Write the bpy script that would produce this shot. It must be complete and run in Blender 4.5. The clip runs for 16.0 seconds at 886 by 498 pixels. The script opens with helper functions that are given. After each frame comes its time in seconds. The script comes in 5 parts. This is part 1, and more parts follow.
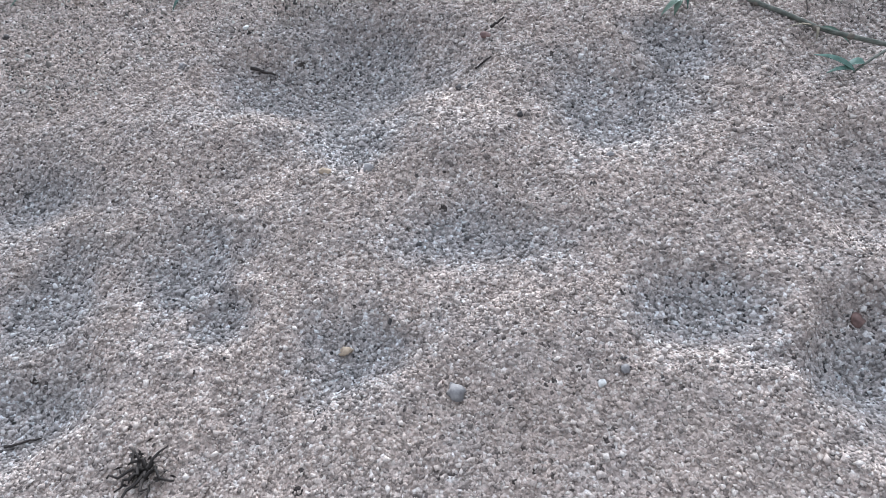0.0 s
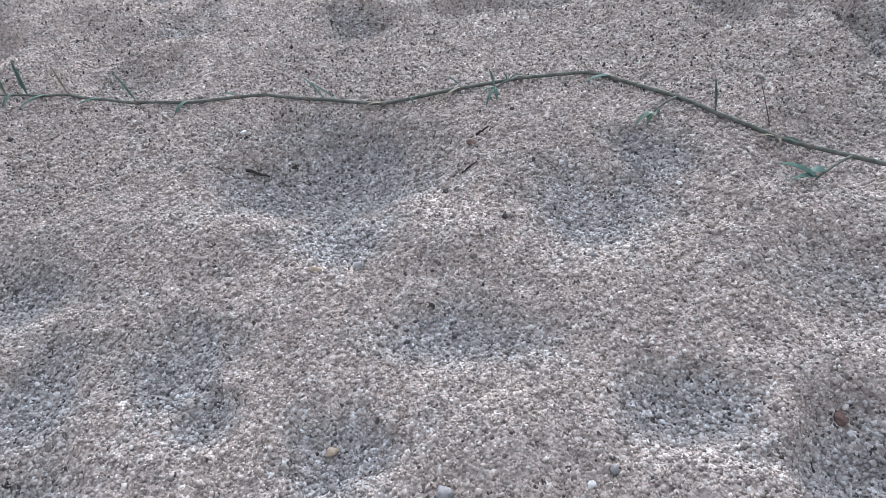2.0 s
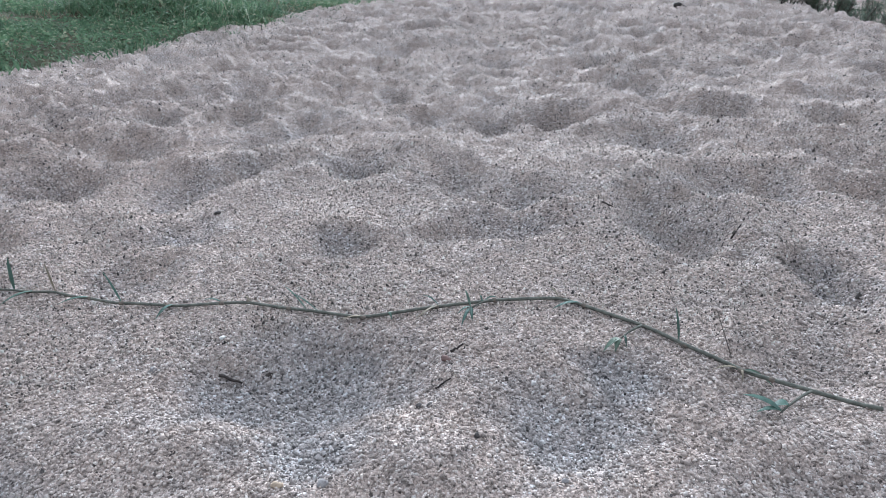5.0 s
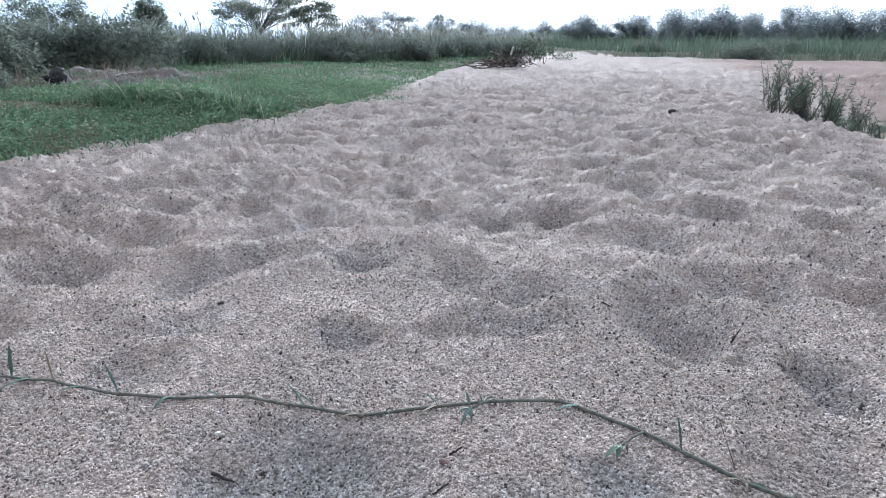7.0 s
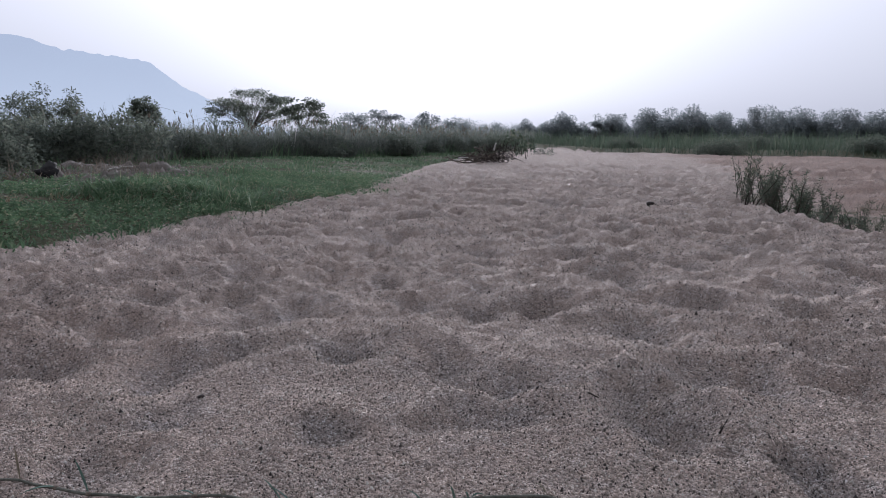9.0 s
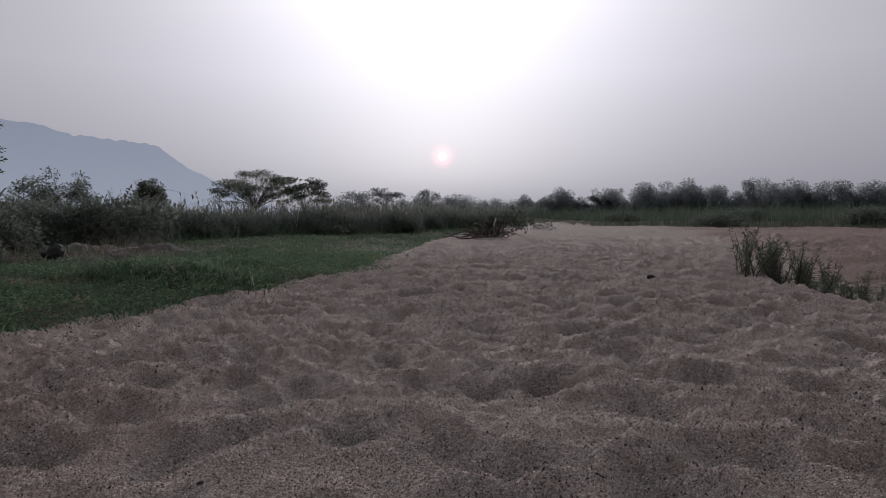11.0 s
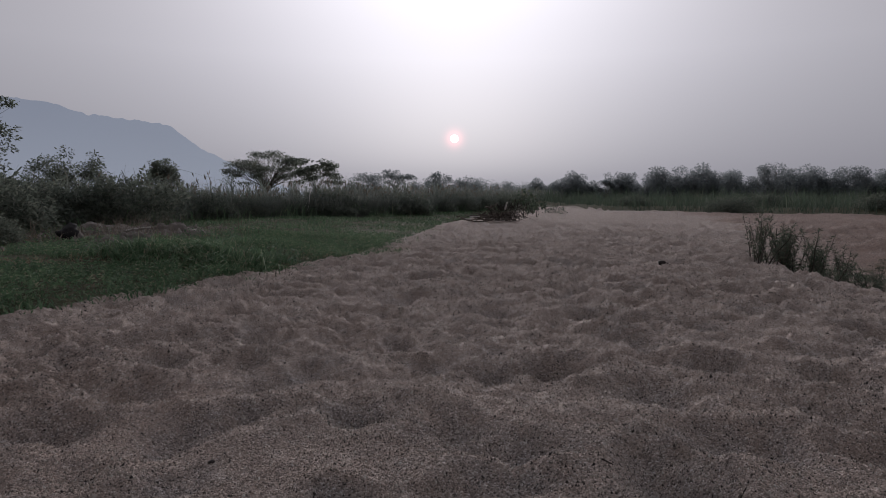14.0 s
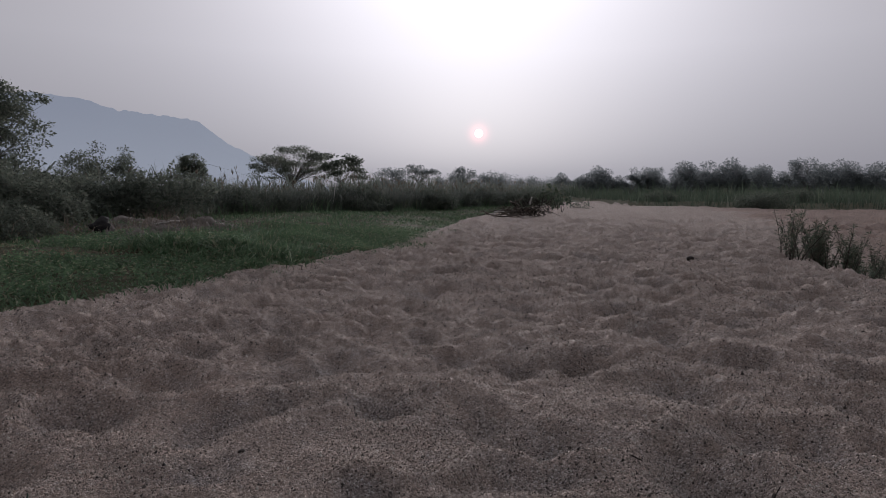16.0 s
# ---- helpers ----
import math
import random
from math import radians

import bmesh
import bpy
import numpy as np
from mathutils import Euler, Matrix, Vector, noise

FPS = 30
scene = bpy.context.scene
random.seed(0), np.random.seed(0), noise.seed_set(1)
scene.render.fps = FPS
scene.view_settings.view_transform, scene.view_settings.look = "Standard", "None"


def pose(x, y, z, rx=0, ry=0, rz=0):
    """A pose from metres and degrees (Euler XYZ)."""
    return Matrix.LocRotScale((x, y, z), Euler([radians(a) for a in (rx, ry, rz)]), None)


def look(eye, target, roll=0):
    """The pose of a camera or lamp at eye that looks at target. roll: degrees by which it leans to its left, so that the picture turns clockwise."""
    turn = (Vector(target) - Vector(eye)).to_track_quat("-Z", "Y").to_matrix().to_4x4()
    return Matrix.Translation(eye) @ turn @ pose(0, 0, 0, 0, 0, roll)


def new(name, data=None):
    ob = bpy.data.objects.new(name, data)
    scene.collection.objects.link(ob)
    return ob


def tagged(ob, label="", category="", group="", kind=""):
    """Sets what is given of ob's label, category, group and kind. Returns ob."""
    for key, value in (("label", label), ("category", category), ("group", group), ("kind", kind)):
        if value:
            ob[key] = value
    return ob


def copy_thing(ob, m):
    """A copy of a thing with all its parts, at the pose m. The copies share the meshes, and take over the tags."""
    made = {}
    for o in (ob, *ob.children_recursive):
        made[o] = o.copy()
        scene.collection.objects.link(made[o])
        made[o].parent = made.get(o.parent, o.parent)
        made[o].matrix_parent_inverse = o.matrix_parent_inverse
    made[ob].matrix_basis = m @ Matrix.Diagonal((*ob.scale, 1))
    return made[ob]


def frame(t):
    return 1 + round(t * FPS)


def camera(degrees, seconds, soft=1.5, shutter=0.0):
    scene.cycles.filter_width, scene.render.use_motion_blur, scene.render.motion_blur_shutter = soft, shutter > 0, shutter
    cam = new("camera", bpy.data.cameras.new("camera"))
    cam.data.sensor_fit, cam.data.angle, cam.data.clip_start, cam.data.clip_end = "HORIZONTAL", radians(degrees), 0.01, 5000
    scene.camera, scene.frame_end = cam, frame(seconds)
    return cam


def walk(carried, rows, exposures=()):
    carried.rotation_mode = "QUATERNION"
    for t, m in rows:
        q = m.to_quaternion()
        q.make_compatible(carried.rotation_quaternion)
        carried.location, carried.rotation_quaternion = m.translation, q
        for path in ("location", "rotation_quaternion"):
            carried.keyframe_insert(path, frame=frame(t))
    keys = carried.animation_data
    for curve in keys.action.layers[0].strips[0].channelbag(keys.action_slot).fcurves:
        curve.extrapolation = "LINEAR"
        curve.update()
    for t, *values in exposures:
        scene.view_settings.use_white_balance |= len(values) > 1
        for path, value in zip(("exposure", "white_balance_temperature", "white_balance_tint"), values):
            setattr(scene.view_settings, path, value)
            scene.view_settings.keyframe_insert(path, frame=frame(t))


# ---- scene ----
cam = camera(71.1, 16.0, soft=0.45)
PATH = [
    (0, (-0.078, 0.516, 0.704), (-0.27, 1.665, -0.921), -10.6),
    (0.5, (-0.08, 0.515, 0.708), (-0.28, 1.73, -0.868), -10.6),
    (1, (-0.083, 0.516, 0.715), (-0.293, 1.782, -0.818), -10.5),
    (1.5, (-0.084, 0.509, 0.718), (-0.28, 1.819, -0.781), -9.7),
    (2, (-0.08, 0.507, 0.723), (-0.208, 1.892, -0.714), -7.2),
    (2.5, (-0.081, 0.508, 0.724), (-0.208, 1.917, -0.689), -6.6),
    (3, (-0.081, 0.505, 0.726), (-0.235, 1.967, -0.63), -7.7),
    (3.5, (-0.084, 0.5, 0.728), (-0.23, 2.034, -0.547), -7.3),
    (4, (-0.084, 0.498, 0.735), (-0.174, 2.082, -0.482), -5.0),
    (4.2, (-0.082, 0.497, 0.738), (-0.142, 2.136, -0.408), -3.6),
    (6.3, (-0.078, 0.479, 0.76), (-0.086, 2.347, 0.045), -0.7),
    (6.5, (-0.079, 0.481, 0.769), (-0.087, 2.356, 0.072), -0.5),
    (7, (-0.084, 0.478, 0.772), (-0.101, 2.375, 0.138), 0.1),
    (7.5, (-0.088, 0.481, 0.775), (-0.102, 2.392, 0.184), 0.7),
    (8, (-0.083, 0.474, 0.769), (-0.073, 2.406, 0.249), 0.2),
    (8.5, (-0.081, 0.466, 0.775), (-0.055, 2.421, 0.359), 0.2),
    (9, (-0.081, 0.46, 0.776), (-0.053, 2.429, 0.424), 0.2),
    (9.5, (-0.082, 0.458, 0.79), (-0.059, 2.435, 0.489), -0.0),
    (10, (-0.084, 0.451, 0.785), (-0.044, 2.435, 0.538), 0.4),
    (10.2, (-0.085, 0.447, 0.784), (-0.058, 2.437, 0.588), -0.6),
    (12.3, (-0.075, 0.425, 0.802), (-0.061, 2.423, 0.717), -0.4),
    (12.5, (-0.076, 0.428, 0.799), (-0.071, 2.425, 0.688), -0.1),
    (13, (-0.077, 0.431, 0.8), (-0.077, 2.427, 0.67), -0.1),
    (13.5, (-0.076, 0.431, 0.8), (-0.076, 2.425, 0.657), -0.0),
    (14, (-0.078, 0.434, 0.798), (-0.089, 2.427, 0.631), -0.1),
    (14.5, (-0.08, 0.435, 0.796), (-0.104, 2.429, 0.637), -0.2),
    (15, (-0.082, 0.434, 0.796), (-0.124, 2.427, 0.636), -0.7),
    (15.5, (-0.084, 0.438, 0.793), (-0.153, 2.429, 0.623), -0.9),
    (16, (-0.092, 0.44, 0.791), (-0.179, 2.43, 0.608), 0.0),
]
EXPOSURES = ((0, 2.41, 5450, 0.5), (4, 2.43, 5450, 0.5), (6.5, 2.52, 5380, -1), (7, 2.52, 5400, 0), (7.5, 2.03, 5480, 3), (8, 1.9, 5580, 5), (9, 1.4, 5830, 9), (9.5, 1.09, 5970, 10), (10, 0.92, 6100, 11), (12.5, 0.0, 6300, 11), (13.5, 0.22, 6300, 11), (16, 0.39, 6300, 11))
walk(cam, [(t, look(eye, target, roll)) for t, eye, target, roll in PATH], EXPOSURES)

# ---- world ----
SUN_AZ, SUN_EL = radians(0.75), radians(5.3)
SUN = Vector((math.sin(SUN_AZ) * math.cos(SUN_EL), math.cos(SUN_AZ) * math.cos(SUN_EL), math.sin(SUN_EL)))
HAZE_EL = radians(34)
HAZE = Vector((math.sin(SUN_AZ) * math.cos(HAZE_EL), math.cos(SUN_AZ) * math.cos(HAZE_EL), math.sin(HAZE_EL)))


def put(nt, value, socket):
    """A node's output, a colour or a number into a socket."""
    if isinstance(value, bpy.types.NodeSocket):
        nt.links.new(value, socket)
    elif isinstance(value, (tuple, list)) and len(value) == 3 and socket.type == "RGBA":
        socket.default_value = (*value, 1.0)
    elif value is not None:
        socket.default_value = value


def calc(nt, op, a, b=None, c=None):
    n = nt.nodes.new("ShaderNodeMath")
    n.operation = op
    for value, socket in zip((a, b, c), n.inputs):
        put(nt, value, socket)
    return n.outputs[0]


def vec(nt, op, a, b=None):
    n = nt.nodes.new("ShaderNodeVectorMath")
    n.operation = op
    put(nt, a, n.inputs[0])
    put(nt, b, n.inputs[1])
    return n.outputs["Value"] if op in ("DOT_PRODUCT", "LENGTH", "DISTANCE") else n.outputs[0]


def mix(nt, fac, a, b, blend="MIX"):
    n = nt.nodes.new("ShaderNodeMix")
    n.data_type, n.blend_type = "RGBA", blend
    put(nt, fac, n.inputs[0])
    put(nt, a, n.inputs[6])
    put(nt, b, n.inputs[7])
    return n.outputs[2]


def ramp(nt, fac, stops, constant=False):
    n = nt.nodes.new("ShaderNodeValToRGB")
    n.color_ramp.interpolation = "CONSTANT" if constant else "LINEAR"
    while len(n.color_ramp.elements) < len(stops):
        n.color_ramp.elements.new(1.0)
    for e, (at, colour) in zip(n.color_ramp.elements, stops):
        e.position, e.color = at, (*colour, 1.0)
    put(nt, fac, n.inputs[0])
    return n.outputs[0]


def noise_tex(nt, co, scale, detail=3.0, rough=0.55):
    n = nt.nodes.new("ShaderNodeTexNoise")
    put(nt, co, n.inputs["Vector"])
    n.inputs["Scale"].default_value, n.inputs["Detail"].default_value, n.inputs["Roughness"].default_value = scale, detail, rough
    return n.outputs[0]


def cells(nt, co, scale, jitter=1.0):
    n = nt.nodes.new("ShaderNodeTexVoronoi")
    put(nt, co, n.inputs["Vector"])
    n.inputs["Scale"].default_value, n.inputs["Randomness"].default_value = scale, jitter
    return n.outputs["Distance"], n.outputs["Color"]


def noise_colour(nt, co, scale):
    n = nt.nodes.new("ShaderNodeTexNoise")
    put(nt, co, n.inputs["Vector"])
    n.inputs["Scale"].default_value, n.inputs["Detail"].default_value = scale, 2.0
    return n.outputs["Color"]


def bump(nt, height, strength, distance, normal=None):
    n = nt.nodes.new("ShaderNodeBump")
    n.inputs["Strength"].default_value, n.inputs["Distance"].default_value = strength, distance
    put(nt, height, n.inputs["Height"])
    put(nt, normal, n.inputs["Normal"])
    return n.outputs[0]


def place_co(nt):
    return nt.nodes.new("ShaderNodeTexCoord").outputs["Object"]


def channel(nt, colour):
    n = nt.nodes.new("ShaderNodeSeparateColor")
    put(nt, colour, n.inputs[0])
    return n.outputs[0]


world = bpy.data.worlds.new("hazy_sky")
scene.world = world
world.use_nodes = True
wt = world.node_tree
wt.nodes.clear()
sky = wt.nodes.new("ShaderNodeTexSky")
sky.sky_type, sky.sun_disc = "NISHITA", False
sky.sun_elevation, sky.sun_rotation = SUN_EL, SUN_AZ
sky.air_density, sky.dust_density, sky.ozone_density = 1.0, 6.0, 2.0
grey = wt.nodes.new("ShaderNodeHueSaturation")
grey.inputs["Saturation"].default_value = 0.25
wt.links.new(sky.outputs[0], grey.inputs["Color"])
way = vec(wt, "NORMALIZE", wt.nodes.new("ShaderNodeTexCoord").outputs["Generated"])
up = wt.nodes.new("ShaderNodeSeparateXYZ")
wt.links.new(way, up.inputs[0])
# thick haze: scattered light falls off away from the sun, and the air near the horizon is denser
toward = vec(wt, "DOT_PRODUCT", way, tuple(SUN))
phase = calc(wt, "POWER", calc(wt, "MULTIPLY_ADD", toward, 0.5, 0.5), 2.2)
glow_cos = vec(wt, "DOT_PRODUCT", way, tuple(HAZE))
glow_ang = calc(wt, "ARCCOSINE", calc(wt, "MINIMUM", glow_cos, 0.99999))
GLOW = 0.95
glow = calc(wt, "EXPONENT", calc(wt, "MULTIPLY", calc(wt, "POWER", calc(wt, "DIVIDE", glow_ang, radians(19.5)), 2.0), -1.0))
level = calc(wt, "MULTIPLY_ADD", phase, 0.215, 0.14)
level = calc(wt, "MULTIPLY", calc(wt, "MULTIPLY_ADD", glow, GLOW, level), calc(wt, "MINIMUM", calc(wt, "MULTIPLY_ADD", calc(wt, "ABSOLUTE", up.outputs[2]), 1.7, 0.64), 1.0))
haze_tint = mix(wt, calc(wt, "MINIMUM", calc(wt, "MULTIPLY", calc(wt, "ABSOLUTE", up.outputs[2]), 3.0), 1.0), (0.98, 0.955, 1.06), (1.0, 0.955, 1.01))
# the sun's pale disc behind the haze, with its narrow pink aureole
sun_ang = calc(wt, "ARCCOSINE", calc(wt, "MINIMUM", toward, 0.9999999))
disc = calc(wt, "LESS_THAN", sun_ang, radians(0.36))
aureole = calc(wt, "EXPONENT", calc(wt, "MULTIPLY", calc(wt, "POWER", calc(wt, "DIVIDE", sun_ang, radians(0.7)), 2.0), -1.0))


def background(colour, strength):
    n = wt.nodes.new("ShaderNodeBackground")
    put(wt, colour, n.inputs["Color"])
    put(wt, strength, n.inputs["Strength"])
    return n.outputs[0]


def add_shader(nt, a, b):
    n = nt.nodes.new("ShaderNodeAddShader")
    nt.links.new(a, n.inputs[0])
    nt.links.new(b, n.inputs[1])
    return n.outputs[0]


total = add_shader(wt, background(grey.outputs[0], 0.006), background(haze_tint, level))
total = add_shader(wt, total, background((1.0, 0.26, 0.26), calc(wt, "MULTIPLY", aureole, 0.5)))
total = add_shader(wt, total, background((1.0, 0.85, 0.80), calc(wt, "MULTIPLY", disc, 2.5)))
wt.links.new(total, wt.nodes.new("ShaderNodeOutputWorld").inputs["Surface"])

sun_data = bpy.data.lights.new("sun", "SUN")
sun_data.energy, sun_data.angle, sun_data.color = 1.0, radians(12), (1.0, 0.91, 0.87)
sun_lamp = new("sun", sun_data)
sun_lamp.matrix_world = look(tuple(SUN * 100), (0, 0, 0))

# ---- materials ----


def material(name, roughness=0.8, specular=0.3):
    m = bpy.data.materials.new(name)
    m.use_nodes = True
    b = m.node_tree.nodes["Principled BSDF"]
    b.inputs["Roughness"].default_value, b.inputs["Specular IOR Level"].default_value = roughness, specular
    return m, m.node_tree, b


GRAIN_STOPS = [(0.0, (0.04, 0.037, 0.036)), (0.06, (0.10, 0.09, 0.084)), (0.13, (0.23, 0.204, 0.184)), (0.38, (0.345, 0.303, 0.273)),
               (0.68, (0.43, 0.375, 0.336)), (0.88, (0.53, 0.488, 0.447)), (1.0, (0.74, 0.725, 0.70))]
WARM, COOL_SHADE, FINE = (1.035, 0.988, 0.96), (0.87, 0.91, 0.965), (0.378, 0.328, 0.298)


def attribute(nt, name):
    n = nt.nodes.new("ShaderNodeAttribute")
    n.attribute_name = name
    return n.outputs["Fac"]


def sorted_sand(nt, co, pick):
    """Fine pinkish sand on the crests; coarse grey grit of every shade washed into the hollows, its tint also painting
    in their cool shade.
    """
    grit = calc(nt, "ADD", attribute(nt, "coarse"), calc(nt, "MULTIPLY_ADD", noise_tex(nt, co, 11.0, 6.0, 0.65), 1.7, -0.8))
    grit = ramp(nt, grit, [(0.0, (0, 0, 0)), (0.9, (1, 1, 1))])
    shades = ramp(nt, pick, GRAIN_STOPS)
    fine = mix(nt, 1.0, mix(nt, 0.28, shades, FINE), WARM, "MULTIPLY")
    return mix(nt, grit, fine, mix(nt, 1.0, shades, COOL_SHADE, "MULTIPLY"))


def sand_material():
    m, nt, b = material("coarse_sand", 0.85, 0.25)
    co = place_co(nt)
    d1, c1 = cells(nt, co, 240)
    wob = vec(nt, "ADD", co, vec(nt, "MULTIPLY", noise_colour(nt, co, 160), (0.008, 0.008, 0.008)))
    d2, c2 = cells(nt, wob, 95)
    d3, c3 = cells(nt, wob, 38)
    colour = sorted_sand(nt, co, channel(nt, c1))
    bit = calc(nt, "MULTIPLY", calc(nt, "GREATER_THAN", channel(nt, c2), 0.945), calc(nt, "LESS_THAN", d2, 0.32))
    colour = mix(nt, bit, colour, (0.07, 0.06, 0.055))
    bit = calc(nt, "MULTIPLY", calc(nt, "GREATER_THAN", channel(nt, c3), 0.98), calc(nt, "LESS_THAN", d3, 0.22))
    colour = mix(nt, bit, colour, (0.05, 0.042, 0.038))
    clod = ramp(nt, channel(nt, c2), [(0.0, (0.87, 0.86, 0.86)), (0.5, (1.02, 1.02, 1.02)), (1.0, (1.16, 1.15, 1.14))])
    colour = mix(nt, 1.0, colour, clod, "MULTIPLY")
    crumb = ramp(nt, channel(nt, c3), [(0.0, (0.94, 0.935, 0.935)), (0.5, (1.0, 1.0, 1.0)), (1.0, (1.07, 1.065, 1.06))])
    colour = mix(nt, 1.0, colour, crumb, "MULTIPLY")
    broad = ramp(nt, noise_tex(nt, co, 1.3, 4.0), [(0.3, (0.93, 0.92, 0.92)), (0.7, (1.09, 1.06, 1.05))])
    colour = mix(nt, 1.0, colour, broad, "MULTIPLY")
    # darker reddish sand past the gully; on the left, lens falloff painted in too
    darkened = calc(nt, "MULTIPLY", attribute(nt, "darkened"), calc(nt, "MULTIPLY_ADD", noise_tex(nt, co, 2.0, 4.0), 0.8, 0.55))
    colour = mix(nt, darkened, colour, mix(nt, 1.0, colour, (0.74, 0.66, 0.63), "MULTIPLY"))
    # litter and soil under the bank's grass
    ragged = calc(nt, "ADD", attribute(nt, "soil"), calc(nt, "MULTIPLY_ADD", noise_tex(nt, co, 5.0, 5.0), 0.9, -0.45))
    soil = ramp(nt, noise_tex(nt, co, 9.0, 5.0), [(0.3, (0.035, 0.045, 0.02)), (0.55, (0.075, 0.075, 0.04)), (0.75, (0.16, 0.125, 0.085))])
    mask = ramp(nt, ragged, [(0.42, (0, 0, 0)), (0.62, (1, 1, 1))])
    colour = mix(nt, mask, colour, soil)
    put(nt, colour, b.inputs["Base Color"])
    low = bump(nt, noise_tex(nt, co, 26, 5.0, 0.65), 0.45, 0.02)
    clods = bump(nt, calc(nt, "MULTIPLY", d3, -1.0), 0.25, 0.010, low)
    mid = bump(nt, calc(nt, "MULTIPLY", d2, -1.0), 0.5, 0.008, clods)
    put(nt, bump(nt, calc(nt, "MULTIPLY", d1, -1.0), 0.8, 0.0042, mid), b.inputs["Normal"])
    return m


def island(nt):
    return nt.nodes.new("ShaderNodeNewGeometry").outputs["Random Per Island"]


def grain_material():
    m, nt, b = material("sand_grain", 0.8, 0.2)
    co = place_co(nt)
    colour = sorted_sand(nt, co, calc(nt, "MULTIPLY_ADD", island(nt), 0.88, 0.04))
    d, c = cells(nt, co, 700)
    put(nt, mix(nt, 1.0, colour, ramp(nt, channel(nt, c), [(0, (0.80, 0.80, 0.80)), (1, (1.15, 1.15, 1.15))]), "MULTIPLY"), b.inputs["Base Color"])
    return m


def stone_material(name, dark, light, scale=120):
    m, nt, b = material(name, 0.75, 0.35)
    co = place_co(nt)
    n = noise_tex(nt, co, scale, 5.0)
    put(nt, ramp(nt, n, [(0.3, dark), (0.7, light)]), b.inputs["Base Color"])
    put(nt, bump(nt, n, 0.5, 0.3 / scale), b.inputs["Normal"])
    return m


def leaf_material(name, stops, translucent=0.35, roughness=0.6, by_object=False, haze_veil=0.0):
    """Leaves that let some light through; every leaf has its own shade."""
    m, nt, b = material(name, roughness, 0.3)
    r = nt.nodes.new("ShaderNodeObjectInfo").outputs["Random"] if by_object else island(nt)
    colour = ramp(nt, r, stops)
    patch = ramp(nt, noise_tex(nt, place_co(nt), 0.9 if not by_object else 60, 3.0), [(0.3, (0.75, 0.78, 0.75)), (0.7, (1.2, 1.15, 1.1))])
    colour = mix(nt, 1.0, colour, patch, "MULTIPLY")
    put(nt, colour, b.inputs["Base Color"])
    t = nt.nodes.new("ShaderNodeBsdfTranslucent")
    put(nt, colour, t.inputs["Color"])
    s = nt.nodes.new("ShaderNodeMixShader")
    s.inputs[0].default_value = translucent
    nt.links.new(b.outputs[0], s.inputs[1])
    nt.links.new(t.outputs[0], s.inputs[2])
    shader = s.outputs[0]
    if haze_veil:
        # a far leaf stands for a spray of small ones; sky let through pales it like haze
        g = nt.nodes.new("ShaderNodeMixShader")
        g.inputs[0].default_value = haze_veil
        nt.links.new(shader, g.inputs[1])
        nt.links.new(nt.nodes.new("ShaderNodeBsdfTransparent").outputs[0], g.inputs[2])
        shader = g.outputs[0]
    nt.links.new(shader, nt.nodes["Material Output"].inputs["Surface"])
    return m


def bark_material(name, dark, light, scale=14):
    m, nt, b = material(name, 0.9, 0.2)
    n = noise_tex(nt, place_co(nt), scale, 6.0, 0.65)
    put(nt, ramp(nt, n, [(0.32, dark), (0.68, light)]), b.inputs["Base Color"])
    put(nt, bump(nt, n, 0.7, 0.2 / scale), b.inputs["Normal"])
    return m


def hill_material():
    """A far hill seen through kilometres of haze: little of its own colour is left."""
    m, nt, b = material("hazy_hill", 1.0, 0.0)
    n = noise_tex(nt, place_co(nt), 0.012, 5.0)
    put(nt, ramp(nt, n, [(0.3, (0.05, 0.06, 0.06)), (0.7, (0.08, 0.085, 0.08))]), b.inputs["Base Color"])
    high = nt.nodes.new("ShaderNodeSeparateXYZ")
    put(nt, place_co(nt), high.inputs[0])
    # the haze is painted in as blue-grey emission, paler towards the foot
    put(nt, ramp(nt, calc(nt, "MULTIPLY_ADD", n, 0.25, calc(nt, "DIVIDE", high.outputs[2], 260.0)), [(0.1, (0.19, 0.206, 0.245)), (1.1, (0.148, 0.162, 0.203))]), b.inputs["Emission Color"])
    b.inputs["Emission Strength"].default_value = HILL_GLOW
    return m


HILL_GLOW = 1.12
SAND = sand_material()
GRAIN = grain_material()
PEBBLE_TAN = stone_material("tan_pebble", (0.30, 0.23, 0.16), (0.50, 0.40, 0.30), 160)
PEBBLE_DARK = stone_material("dark_pebble", (0.03, 0.027, 0.027), (0.10, 0.085, 0.08), 160)
PEBBLE_RED = stone_material("reddish_pebble", (0.09, 0.055, 0.05), (0.22, 0.14, 0.12), 120)
PEBBLE_PALE = stone_material("pale_pebble", (0.45, 0.43, 0.40), (0.72, 0.70, 0.67), 160)
PEBBLE_GREY = stone_material("grey_pebble", (0.14, 0.13, 0.13), (0.28, 0.26, 0.25), 160)
DUNG = stone_material("dung", (0.012, 0.010, 0.009), (0.045, 0.035, 0.03), 60)
EARTH = stone_material("earth", (0.07, 0.062, 0.056), (0.22, 0.195, 0.175), 6)
BLACK = stone_material("blackened", (0.006, 0.006, 0.007), (0.025, 0.023, 0.024), 18)
GRAVEL_STOPS = [(0.0, (0.025, 0.022, 0.022)), (0.22, (0.07, 0.06, 0.056)), (0.4, (0.17, 0.147, 0.133)), (0.75, (0.32, 0.28, 0.25)), (1.0, (0.60, 0.58, 0.55))]
GRAVEL = leaf_material("gravel", GRAVEL_STOPS, 0.0, 0.8)
